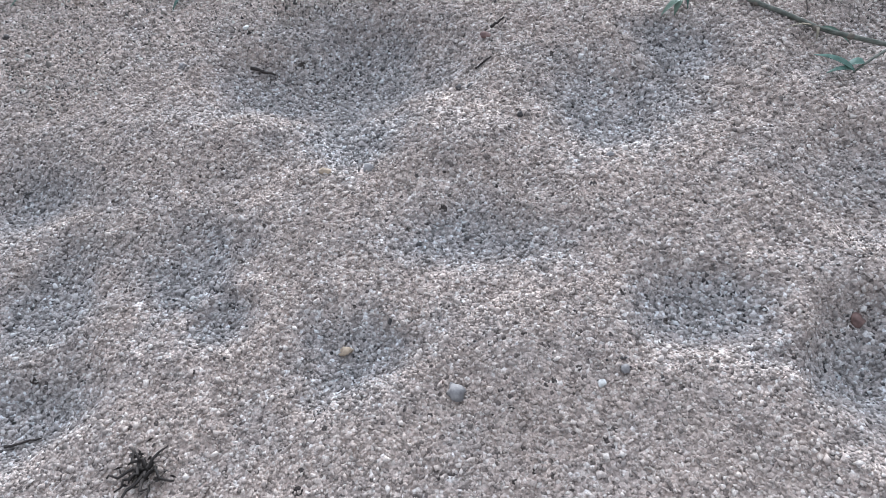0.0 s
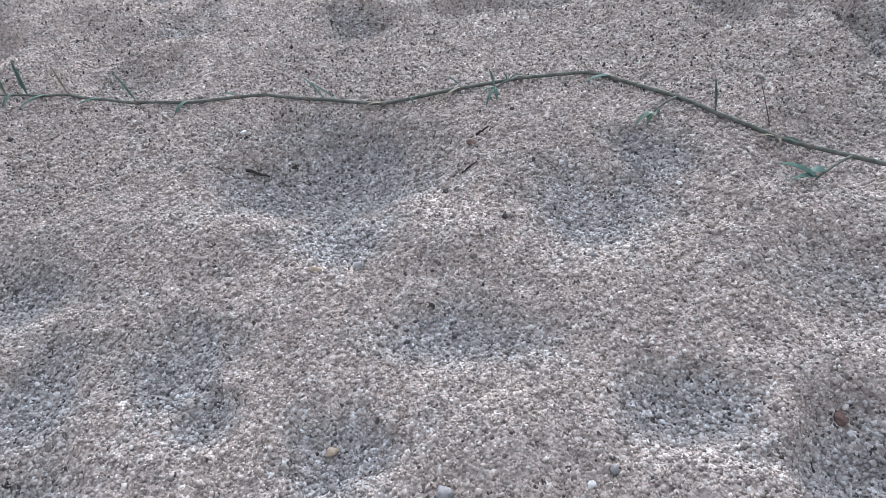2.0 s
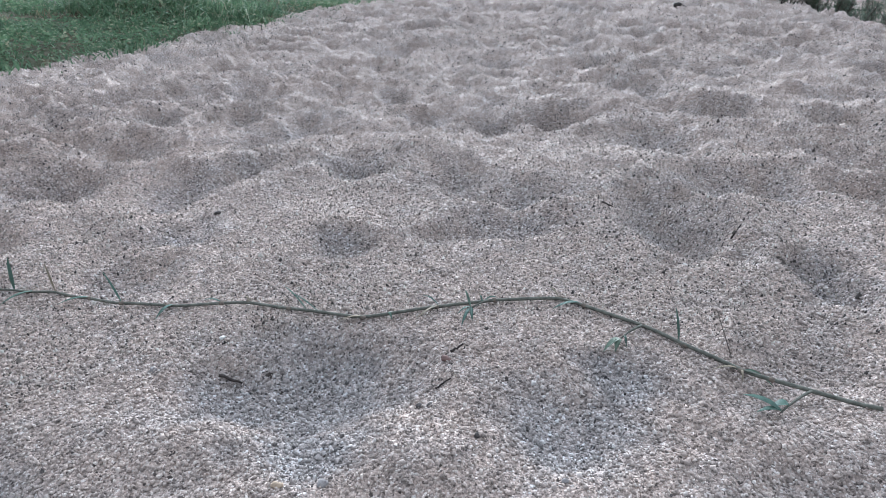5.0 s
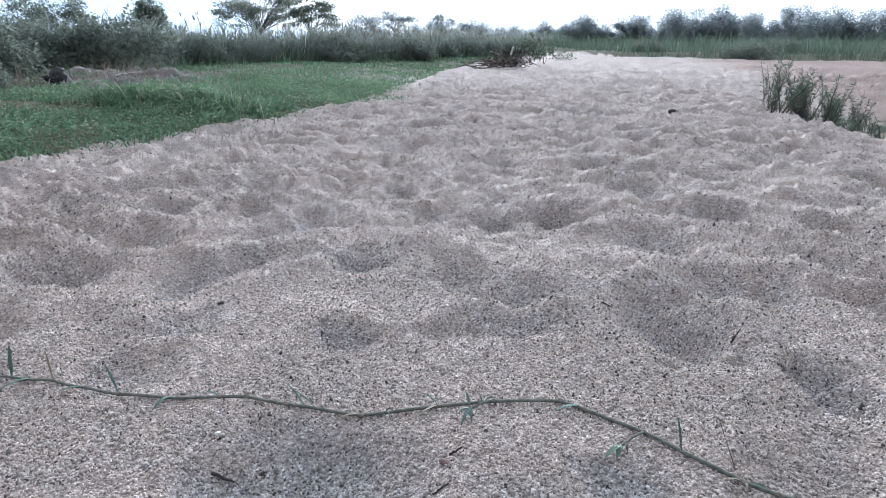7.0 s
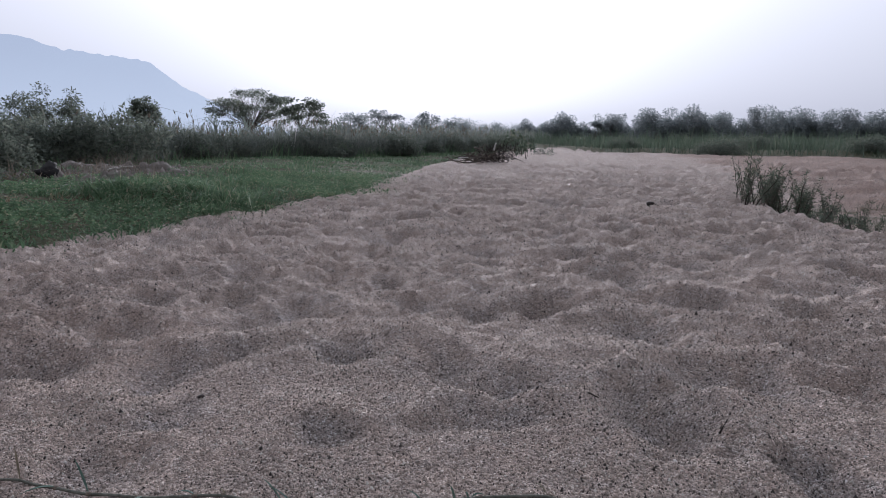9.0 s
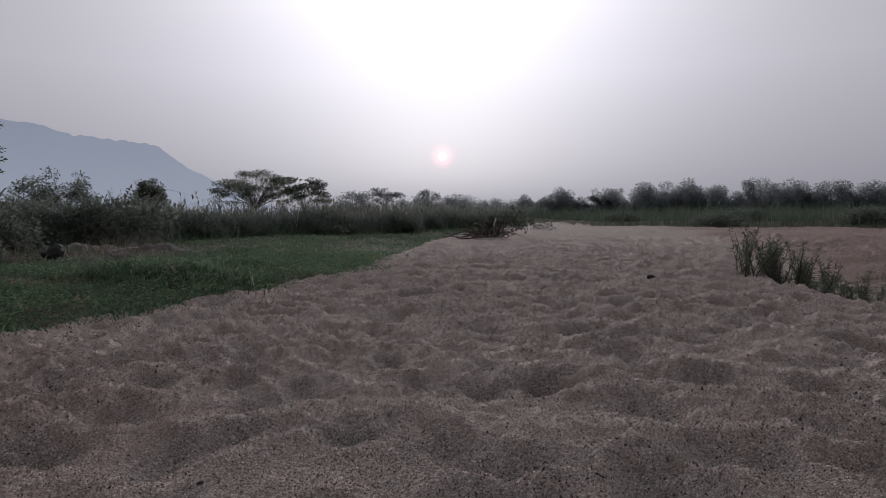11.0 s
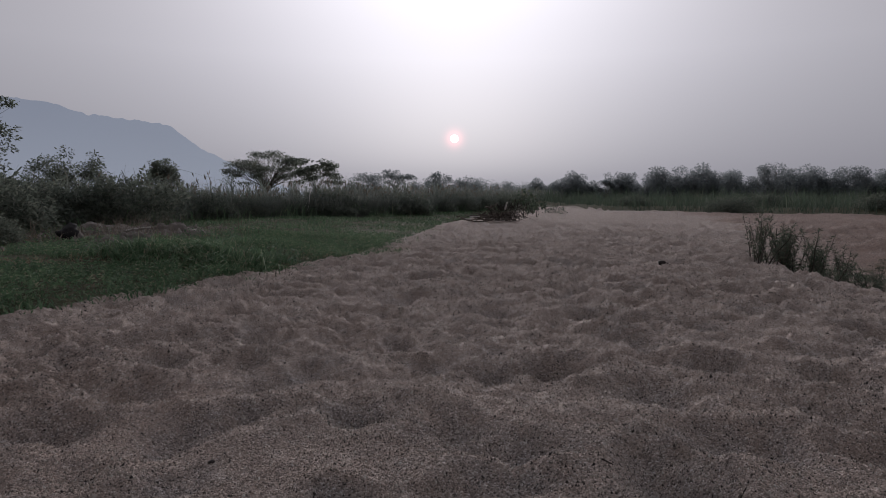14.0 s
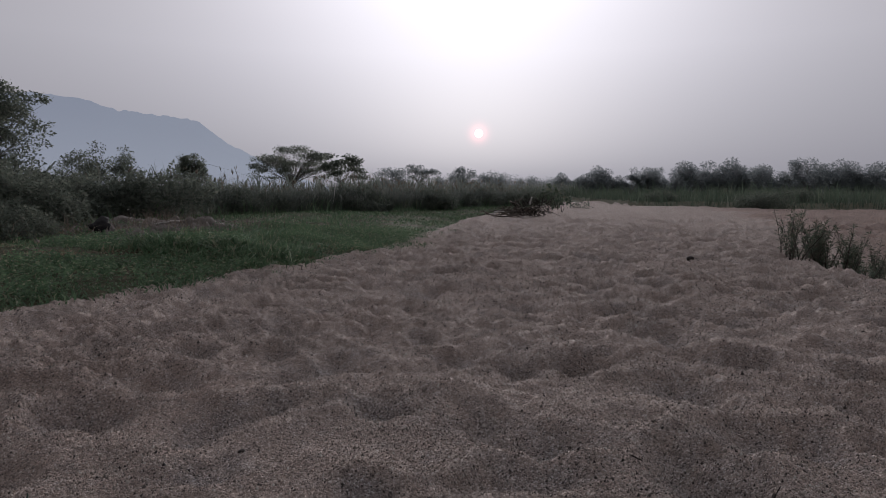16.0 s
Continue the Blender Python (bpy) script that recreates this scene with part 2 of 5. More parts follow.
GRASS = leaf_material("grass", [(0.0, (0.08, 0.145, 0.085)), (0.5, (0.125, 0.21, 0.12)), (0.85, (0.18, 0.26, 0.16)), (1.0, (0.34, 0.33, 0.24))], 0.45)
# reed tones lifted and evened out to imitate haze over the bank
REED = leaf_material("reed", [(0.0, (0.14, 0.165, 0.155)), (0.55, (0.175, 0.20, 0.185)), (0.9, (0.205, 0.225, 0.20)), (1.0, (0.25, 0.245, 0.215))], 0.7)
PLUME = leaf_material("reed_plume", [(0.0, (0.10, 0.085, 0.07)), (1.0, (0.22, 0.19, 0.16))], 0.35)
BELT = leaf_material("belt_grass", [(0.0, (0.075, 0.105, 0.08)), (0.6, (0.10, 0.14, 0.105)), (1.0, (0.14, 0.16, 0.125))], 0.5)
DRY_GRASS = leaf_material("dry_grass", [(0.0, (0.16, 0.13, 0.09)), (0.6, (0.26, 0.22, 0.155)), (1.0, (0.36, 0.31, 0.23))], 0.4)
# leaf greens greyed and lightened in place of haze
FOLIAGE = leaf_material("foliage", [(0.0, (0.10, 0.12, 0.105)), (0.6, (0.14, 0.165, 0.14)), (1.0, (0.18, 0.195, 0.165))], 0.7)
# blue-grey leaf tones imitate the haze in front of the far trees
HAZY_FOLIAGE = leaf_material("hazy_foliage", [(0.0, (0.18, 0.21, 0.23)), (0.6, (0.22, 0.25, 0.265)), (1.0, (0.26, 0.285, 0.295))], 0.75, haze_veil=0.3)
WEED = leaf_material("weed_leaf", [(0.0, (0.07, 0.10, 0.075)), (0.6, (0.11, 0.15, 0.11)), (1.0, (0.19, 0.20, 0.15))], 0.35)
STOLON_LEAF = leaf_material("stolon_leaf", [(0.0, (0.08, 0.14, 0.12)), (0.6, (0.11, 0.18, 0.15)), (1.0, (0.17, 0.22, 0.17))], 0.25, 0.5, True)
DRY_LEAF = leaf_material("dry_leaf", [(0.0, (0.20, 0.18, 0.14)), (1.0, (0.30, 0.26, 0.20))], 0.2, 0.7, True)
STOLON = bark_material("stolon_stem", (0.07, 0.075, 0.062), (0.17, 0.17, 0.145), 70)
NODE = bark_material("stolon_node", (0.10, 0.085, 0.07), (0.20, 0.17, 0.14), 120)
# bark greyed lighter, as haze would pale the trunks
BARK = bark_material("bark", (0.06, 0.055, 0.05), (0.16, 0.145, 0.13))
DRIFT = bark_material("driftwood", (0.06, 0.05, 0.045), (0.22, 0.19, 0.165), 10)
BLEACHED = bark_material("bleached_wood", (0.40, 0.38, 0.36), (0.62, 0.60, 0.57), 10)
TWIG = bark_material("dark_twig", (0.02, 0.017, 0.016), (0.06, 0.05, 0.045), 100)
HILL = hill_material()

# ---- mesh helpers ----
rng = np.random.default_rng(11)


class Geo:
    """Gathers vertices, quads and triangles for one mesh."""

    def __init__(self):
        self.v, self.q, self.t, self.n = [], [], [], 0

    def add(self, verts, quads=None, tris=None):
        if quads is not None:
            self.q.append(np.asarray(quads, dtype=np.int64) + self.n)
        if tris is not None:
            self.t.append(np.asarray(tris, dtype=np.int64) + self.n)
        self.v.append(np.asarray(verts, dtype=np.float64).reshape(-1, 3))
        self.n += len(self.v[-1])
        return self

    def tube(self, path, radii, sides=6):
        """A tapered round limb along a path, closed at both ends."""
        path = np.asarray(path, dtype=float)
        k = len(path)
        radii = np.broadcast_to(radii, (k,))
        along = np.gradient(path, axis=0)
        along /= np.linalg.norm(along, axis=1)[:, None] + 1e-12
        ref = np.where(np.abs(along[:, 2:3]) > 0.9, [[1.0, 0, 0]], [[0, 0, 1.0]])
        s = np.cross(along, ref)
        s /= np.linalg.norm(s, axis=1)[:, None]
        u = np.cross(s, along)
        a = np.linspace(0, 2 * np.pi, sides, endpoint=False)
        ring = path[:, None] + radii[:, None, None] * (np.cos(a)[None, :, None] * s[:, None] + np.sin(a)[None, :, None] * u[:, None])
        i, j = np.meshgrid(np.arange(k - 1), np.arange(sides), indexing="ij")
        quads = np.stack([i * sides + j, i * sides + (j + 1) % sides, (i + 1) * sides + (j + 1) % sides, (i + 1) * sides + j], -1).reshape(-1, 4)
        verts = np.concatenate([ring.reshape(-1, 3), path[:1], path[-1:]])
        j = np.arange(sides)
        caps = np.concatenate([np.stack([np.full(sides, k * sides), (j + 1) % sides, j], -1),
                               np.stack([np.full(sides, k * sides + 1), (k - 1) * sides + j, (k - 1) * sides + (j + 1) % sides], -1)])
        return self.add(verts, quads, caps)

    def leaves(self, c, d, length, width, droop=0.15, plain=False):
        """Pointed leaves: base c, direction d, each a quad creased along its rib; plain: far ones, a triangle each."""
        c, d = np.asarray(c, float), np.asarray(d, float)
        d = d / (np.linalg.norm(d, axis=1)[:, None] + 1e-9)
        s = np.cross(d, rng.normal(size=d.shape))
        s /= np.linalg.norm(s, axis=1)[:, None] + 1e-9
        n = len(c)
        length, width = np.broadcast_to(length, n)[:, None], np.broadcast_to(width, n)[:, None]
        drop = np.array([0, 0, 1.0]) * length * droop
        verts = np.stack([c, c + d * length * 0.45 + s * width / 2, c + d * length - drop, c + d * length * 0.45 - s * width / 2], 1).reshape(-1, 3)
        if plain:
            verts = verts.reshape(-1, 4, 3)[:, [0, 1, 2]] + s[:, None] * width[:, None] * np.array([0.3, 0.3, -0.3])[None, :, None]
            return self.add(verts, None, np.arange(3 * n).reshape(-1, 3))
        b = np.arange(n)[:, None] * 4
        return self.add(verts, b + np.arange(4)[None])

    def blades(self, p, height, width, lean, bend=0.5):
        """Upright blades that lean and bend over: foot p, lean a sideways vector."""
        p = np.asarray(p, float)
        n = len(p)
        height, width = np.broadcast_to(height, n)[:, None], np.broadcast_to(width, n)[:, None]
        lean = np.concatenate([np.asarray(lean, float), np.zeros((n, 1))], 1)
        a = rng.uniform(0, 2 * np.pi, n)
        s = np.stack([np.cos(a), np.sin(a), np.zeros(n)], 1) * width / 2
        z = np.array([[0, 0, 1.0]])
        midp = p + z * height * 0.55 + lean * height * 0.3
        tip = p + z * height * (1 - bend * np.linalg.norm(lean, axis=1)[:, None] * 0.5) + lean * height
        verts = np.stack([p - s, p + s, midp + s * 0.8, midp - s * 0.8, tip], 1).reshape(-1, 3)
        b = np.arange(n)[:, None] * 5
        return self.add(verts, b + np.array([[0, 1, 2, 3]]), b + np.array([[3, 2, 4]]))

    def mesh(self, name, mat, smooth=False):
        me = bpy.data.meshes.new(name)
        v = np.concatenate(self.v)
        q = np.concatenate(self.q) if self.q else np.zeros((0, 4), dtype=np.int64)
        t = np.concatenate(self.t) if self.t else np.zeros((0, 3), dtype=np.int64)
        me.vertices.add(len(v))
        me.vertices.foreach_set("co", v.astype(np.float32).ravel())
        loops = np.concatenate([q.ravel(), t.ravel()])
        me.loops.add(len(loops))
        me.loops.foreach_set("vertex_index", loops.astype(np.int32))
        me.polygons.add(len(q) + len(t))
        start = np.concatenate([np.arange(len(q)) * 4, len(q) * 4 + np.arange(len(t)) * 3])
        me.polygons.foreach_set("loop_start", start.astype(np.int32))
        if smooth:
            me.polygons.foreach_set("use_smooth", np.ones(len(start), dtype=bool))
        me.materials.append(mat)
        me.update(calc_edges=True)
        return me


def part(name, geo, mat, parent, label="", smooth=False):
    ob = new(name, geo.mesh(name, mat, smooth))
    ob.parent = parent
    return tagged(ob, label)


def thing(name, at, label, category, group="", kind="", turn=0.0):
    ob = new(name)
    ob.empty_display_size = 0.1
    ob.matrix_world = pose(*at, 0, 0, turn)
    return tagged(ob, label, category, group, kind)


def lattice(ix, iy, seed):
    h = (ix.astype(np.int64) * 374761393 + iy.astype(np.int64) * 668265263 + seed * 1442695041) & 0x7FFFFFFF
    h = ((h ^ (h >> 13)) * 1274126177) & 0x7FFFFFFF
    return ((h ^ (h >> 16)) & 0xFFFF) / 65535.0


def ripple(x, y, size, seed):
    """Smooth noise from -1 to 1 with lumps of the given size in metres."""
    u, v = x / size, y / size
    i, j = np.floor(u), np.floor(v)
    f, g = u - i, v - j
    f, g = f * f * f * (f * (6 * f - 15) + 10), g * g * g * (g * (6 * g - 15) + 10)
    i, j = i.astype(np.int64), j.astype(np.int64)
    a = lattice(i, j, seed) * (1 - f) + lattice(i + 1, j, seed) * f
    b = lattice(i, j + 1, seed) * (1 - f) + lattice(i + 1, j + 1, seed) * f
    return 2 * (a * (1 - g) + b * g) - 1


def smooth01(x):
    x = np.clip(x, 0, 1)
    return x * x * (3 - 2 * x)


# ---- ground ----
# one sheet: rings round the walk, finer near it and towards the river bed ahead
FOOT = (-0.08, 0.45)
ang = np.radians(np.concatenate([np.linspace(-52, 52, 631), np.linspace(52, 308, 120)[1:]]))
rad = np.concatenate([[0.0], np.geomspace(0.12, 0.38, 40), np.geomspace(0.383, 12, 490), np.geomspace(12.1, 60, 120), np.geomspace(62, 4000, 50)])
RR, AA = np.meshgrid(rad, ang, indexing="ij")
GX, GY = FOOT[0] + RR * np.sin(AA), FOOT[1] + RR * np.cos(AA)

# the edge of the sand: the grassy bank, and the far bank
BANK_Y = (-60, 0, 4.8, 5.6, 6.9, 8.7, 11.2, 16, 20.9, 26, 45, 54, 80, 4000)
BANK_X = (-14, -4.5, -2.98, -2.64, -2.02, -1.22, -0.93, -0.5, 0.1, 1.5, 6.6, 10.0, 16, 900)


def bank(x, y):
    """How far a place lies inside the grassy bank (minus: on the sand)."""
    return np.interp(y, BANK_Y, BANK_X) - x + 0.16 * ripple(x, y, 1.7, 5) * np.clip(y / 12, 0.2, 1) + 0.05 * ripple(x, y, 0.27, 6)


def far_bank(x, y):
    """How far a place lies beyond the sand's far edge."""
    return y - np.interp(x, (-50, 8.8, 9.4, 14, 18, 30, 80, 400), (400, 60, 34, 30, 25.6, 20, 10, 5)) + 0.8 * ripple(x, y, 3.0, 7)


def gully(x, y):
    """The low wet strip beside the sand, where the weeds grow."""
    edge = np.interp(y, (0, 4, 5.75, 7, 7.8, 8.9, 12, 20), (4.6, 4.1, 3.65, 3.65, 3.8, 4.05, 4.9, 7.5))
    d = (x - edge) / 0.55
    ends = smooth01((y - 3.0) / 2.0) * smooth01((13.0 - y) / 3.5)
    return smooth01(d) * smooth01((8.5 - x) / 2.0) * ends


soil_level = np.maximum(smooth01(bank(GX, GY) / 0.35 + 0.1), smooth01(far_bank(GX, GY) / 0.8 + 0.5))
soil_level = np.maximum(soil_level, 0.45 * smooth01((gully(GX, GY) - 0.55) / 0.3))
GZ = 0.10 * smooth01(bank(GX, GY) / 3.5) + 0.06 * smooth01(bank(GX, GY) / 1.2) * (0.6 + 0.5 * ripple(GX, GY, 0.9, 9))
GZ += 0.25 * smooth01(far_bank(GX, GY) / 4.0)
GZ -= 0.30 * gully(GX, GY)
GZ += 0.15 * smooth01(1.3 - np.hypot((GX + 3.2) / 0.8, (GY - 7.5) / 0.6)) + 0.08 * smooth01(1.3 - np.hypot((GX + 2.5) / 0.6, (GY - 8.6) / 0.6))
GZ += 0.05 * smooth01((RR - 3) / 10) * ripple(GX, GY, 5.5, 1) + 0.022 * smooth01((RR - 2) / 3) * ripple(GX, GY, 1.6, 2)
sandy = 1 - 0.7 * smooth01(soil_level)
fine_fade = 1 - smooth01((RR - 40) / 60)
WX = GX + 0.10 * ripple(GX, GY, 0.30, 14) + 0.035 * ripple(GX, GY, 0.11, 15)
WY = GY + 0.10 * ripple(GX, GY, 0.30, 16) + 0.035 * ripple(GX, GY, 0.11, 17)
trodden = smooth01((RR - 1.2) / 2.0)
lumps = 0.022 * (0.45 - np.sqrt(ripple(WX, WY, 0.42, 3) ** 2 + 0.10)) + 0.017 * ripple(WX, WY, 0.20, 18)
lumps += 0.008 * (0.4 - np.sqrt(ripple(WX, WY, 0.125, 4) ** 2 + 0.06)) * (0.6 + trodden) + 0.0050 * ripple(GX, GY, 0.055, 8) * (0.45 + trodden)
lumps += 0.0075 * ripple(WX, WY * 1.3, 0.085, 26) * trodden + 0.0030 * ripple(GX, GY, 0.033, 27) * trodden
GZ += lumps * sandy * fine_fade * (0.36 + 1.35 * trodden)
# long low swells lying across the river bed
GZ += smooth01((RR - 5) / 6) * (1 - smooth01(soil_level)) * (1 - smooth01((RR - 40) / 40)) * (0.030 * ripple(GX * 0.45, GY, 0.5, 24) + 0.06 * ripple(GX * 0.4, GY, 1.2, 25))
GZ += 0.0011 * ripple(GX, GY, 0.02, 12) * (1 - smooth01((RR - 1.5) / 1.0))
# loose clods: every spot of the sand lies a little higher or lower than the next
jitter = rng.normal(size=GZ.shape)
GZ += jitter * np.clip(0.0012 * RR, 0, 0.007) * smooth01((RR - 1.5) / 1.2) * sandy * fine_fade * (AA < 0.9)
hollows = []
# where the grit lies, and the painted shade tint along with it
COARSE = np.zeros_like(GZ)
DARKENED = smooth01((GX - 4.2 - 0.27 * (GY - 6) + 0.5 * ripple(GX, GY, 1.3, 23)) / 1.6) * smooth01((GY - 4.5) / 2) * smooth01((60 - GY) / 20)
# left side: redder sand, with lens falloff put into the colour as darkening
DARKENED = np.maximum(DARKENED, 0.3 * smooth01((-0.35 - GX + 0.3 * ripple(GX, GY, 0.7, 28) - 0.12 * (GY - 2)) / 1.1) * smooth01((GY - 1.5) / 0.6) * smooth01((5.2 - GY) / 2.5))


def hollow(x, y, rx, ry, depth, turn=0.0, rim=0.13, warp=0.35, grit=1.0):
    """An old trodden hollow with a slumped rim."""
    hollows.append((x, y, max(rx, ry)))
    reach = 2.2 * max(rx, ry)
    grit = grit if y < 1.8 else min(grit, 0.55)
    d, a = math.hypot(x - FOOT[0], y - FOOT[1]), math.atan2(x - FOOT[0], y - FOOT[1])
    i0, i1 = np.searchsorted(rad, [max(d - reach, 0), d + reach])
    wide = math.asin(min(1, reach / d)) if d > reach else math.pi
    j0, j1 = np.searchsorted(ang, [a - wide, a + wide])
    if d <= reach or a < ang[0]:
        j0, j1 = 0, len(ang)
    part_of = (slice(i0, i1), slice(j0, j1))
    dx, dy = GX[part_of] * (1 - warp) + WX[part_of] * warp - x, GY[part_of] * (1 - warp) + WY[part_of] * warp - y
    c, s = math.cos(radians(turn)), math.sin(radians(turn))
    wob = 1 + 0.24 * ripple(GX[part_of], GY[part_of], 0.9 * max(rx, ry), 21) + 0.14 * ripple(GX[part_of], GY[part_of], 0.35 * max(rx, ry), 22)
    r = np.hypot((dx * c + dy * s) / rx, (-dx * s + dy * c) / ry) * wob
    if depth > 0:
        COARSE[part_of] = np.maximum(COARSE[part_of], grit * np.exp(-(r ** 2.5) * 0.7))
    GZ[part_of] += depth * (-np.exp(-(r ** 2.2) * 0.85) + rim * np.exp(-((r - 1.5) / 0.55) ** 2))


# hollows near the walk's start
hollow(-0.36, 1.44, 0.20, 0.13, 0.082, 4)
hollow(-0.35, 1.26, 0.085, 0.08, 0.024, 0, 0.1)
hollow(0.09, 1.30, 0.10, 0.09, 0.032)
hollow(0.22, 1.43, 0.075, 0.06, 0.022)
hollow(-0.87, 1.17, 0.12, 0.09, 0.043)
hollow(-0.56, 1.01, 0.075, 0.075, 0.022)
hollow(-0.48, 0.92, 0.05, 0.04, 0.022)
hollow(-0.72, 0.81, 0.08, 0.07, 0.037)
hollow(-0.76, 0.97, 0.09, 0.08, 0.024)
hollow(-0.29, 0.885, 0.06, 0.055, 0.026)
hollow(0.17, 0.93, 0.085, 0.06, 0.030)
hollow(0.36, 0.83, 0.10, 0.07, 0.060)
hollow(-0.12, 1.06, 0.12, 0.05, 0.016)
# and the low swells between them
hollow(-0.08, 0.89, 0.11, 0.09, -0.018, 0, 0.0)
hollow(-0.18, 1.23, 0.10, 0.07, -0.020, 0, 0.0)
hollow(-0.56, 1.26, 0.11, 0.07, -0.018, 0, 0.0)
hollow(-0.50, 1.10, 0.14, 0.05, -0.012, 0, 0.0)
# hollows past the runner
hollow(0.59, 2.15, 0.15, 0.19, 0.144)
hollow(0.04, 2.12, 0.16, 0.08, 0.074, 6)
hollow(0.13, 2.36, 0.18, 0.09, 0.089, -4)
hollow(-0.43, 2.67, 0.15, 0.11, 0.079)
hollow(-0.99, 2.52, 0.10, 0.14, 0.089)
hollow(-1.50, 2.55, 0.15, 0.17, 0.118)
hollow(-0.84, 2.11, 0.09, 0.06, 0.036)
hollow(-0.36, 2.04, 0.08, 0.06, 0.036)
hollow(0.83, 1.76, 0.09, 0.13, 0.092)
hollow(0.14, 3.19, 0.08, 0.13, 0.118)
hollow(0.41, 3.36, 0.15, 0.15, 0.131)
hollow(1.21, 3.34, 0.10, 0.15, 0.118)
hollow(1.62, 3.13, 0.10, 0.15, 0.118)
hollow(0.80, 2.92, 0.13, 0.20, 0.118)
hollow(-0.06, 2.52, 0.12, 0.11, 0.079)
hollow(-0.81, 2.60, 0.07, 0.10, 0.068)
hollow(-0.84, 2.99, 0.10, 0.12, 0.074)
hollow(0.90, 2.42, 0.19, 0.12, 0.084)
hollow(1.00, 3.89, 0.12, 0.20, 0.144, 20)
hollow(1.13, 4.34, 0.11, 0.17, 0.118)
hollow(0.21, 4.83, 0.18, 0.24, 0.118)
hollow(0.94, 4.62, 0.17, 0.20, 0.118)
hollow(1.53, 4.36, 0.14, 0.20, 0.118)
hollow(2.15, 4.84, 0.16, 0.24, 0.118)
hollow(2.50, 4.80, 0.12, 0.20, 0.105)
hollow(-0.49, 5.23, 0.15, 0.24, 0.118)
hollow(-0.70, 3.25, 0.11, 0.14, 0.089)
hollow(-1.48, 3.42, 0.11, 0.13, 0.089)


def ridge(a, b, height, steep=0.045, gentle=0.14):
    """A crest of slumped sand from a to b: steep towards the walk's start, gentle behind."""
    dx, dy = b[0] - a[0], b[1] - a[1]
    long = math.hypot(dx, dy)
    near = RR < 8
    x, y = (0.6 * GX + 0.4 * WX)[near], (0.6 * GY + 0.4 * WY)[near]
    along = ((x - a[0]) * dx + (y - a[1]) * dy) / long
    side = ((y - a[1]) * dx - (x - a[0]) * dy) / long * (1 if dx > 0 else -1)
    over = np.maximum(0, np.maximum(-along, along - long))
    GZ[near] += height * np.exp(-(side / np.where(side < 0, steep, gentle)) ** 2 - (over / 0.09) ** 2)


ridge((0.58, 2.80), (0.67, 2.22), 0.030)
ridge((-0.49, 1.94), (-0.27, 2.48), 0.022, 0.07, 0.10)
ridge((-0.07, 2.15), (0.26, 2.16), 0.034)
ridge((-0.05, 2.41), (0.30, 2.40), 0.034)
ridge((-0.40, 2.09), (-0.29, 2.11), 0.028)
ridge((-0.71, 2.69), (-0.42, 2.73), 0.034)
ridge((0.52, 2.02), (0.70, 2.00), 0.020)
ridge((-0.73, 2.32), (-0.56, 2.59), 0.026)
ridge((0.82, 2.61), (1.18, 2.56), 0.034)
ridge((0.45, 3.53), (0.59, 3.39), 0.040)
ridge((1.20, 3.48), (1.39, 3.41), 0.040)
ridge((-0.96, 2.10), (-0.79, 2.12), 0.030)
ridge((-0.30, 2.94), (-0.07, 2.73), 0.034)
ridge((1.59, 3.73), (1.83, 3.67), 0.044)
ridge((0.04, 3.32), (0.25, 3.31), 0.044)
ridge((0.89, 4.15), (1.14, 3.72), 0.044)
ridge((-1.07, 2.68), (-0.81, 2.59), 0.034)
ridge((1.19, 3.13), (1.45, 2.93), 0.036)
hollow(2.3, 7.15, 0.22, 0.2, -0.035, 0, 0.0)
# and the same trodden sand all over the river bed
for row in np.arange(-6.0, 20.0, 0.36):
    for col in np.arange(-6.0, 11.0, 0.36):
        x, y = col + rng.uniform(-0.17, 0.17), row + rng.uniform(-0.17, 0.17)
        rx, ry, depth, turn = rng.uniform(0.07, 0.19), rng.uniform(0.07, 0.15), rng.uniform(0.035, 0.105), rng.normal() * 35
        if bank(np.array(x), np.array(y)) > -0.3 or gully(np.array(x), np.array(y)) > 0.1 or math.hypot(x - FOOT[0], y - FOOT[1]) < 0.35:
            continue
        depth *= 0.35 if math.hypot(x - FOOT[0], y - FOOT[1]) < 2.0 else 1.0
        if all(math.hypot(x - a, y - b) > 1.25 * (r + max(rx, ry)) for a, b, r in hollows[:47]):
            hollow(x, y, rx, ry, depth, turn, 0.25, 0.4, rng.uniform(0.0, 0.5))


def sample(field, x, y):
    """A field of the ground at a place, or at many."""
    x, y = np.asarray(x, float), np.asarray(y, float)
    r = np.hypot(x - FOOT[0], y - FOOT[1])
    a = np.arctan2(x - FOOT[0], y - FOOT[1])
    a = np.where(a < ang[0], a + 2 * np.pi, a)
    i = np.clip(np.searchsorted(rad, r) - 1, 0, len(rad) - 2)
    j = np.clip(np.searchsorted(ang, a) - 1, 0, len(ang) - 2)
    f, g = np.clip((r - rad[i]) / (rad[i + 1] - rad[i]), 0, 1), np.clip((a - ang[j]) / (ang[j + 1] - ang[j]), 0, 1)
    return (field[i, j] * (1 - f) + field[i + 1, j] * f) * (1 - g) + (field[i, j + 1] * (1 - f) + field[i + 1, j + 1] * f) * g


def ground_z(x, y):
    return sample(GZ, x, y)


def point_values(me, name, values):
    me.attributes.new(name, "FLOAT", "POINT").data.foreach_set("value", np.asarray(values, np.float32))


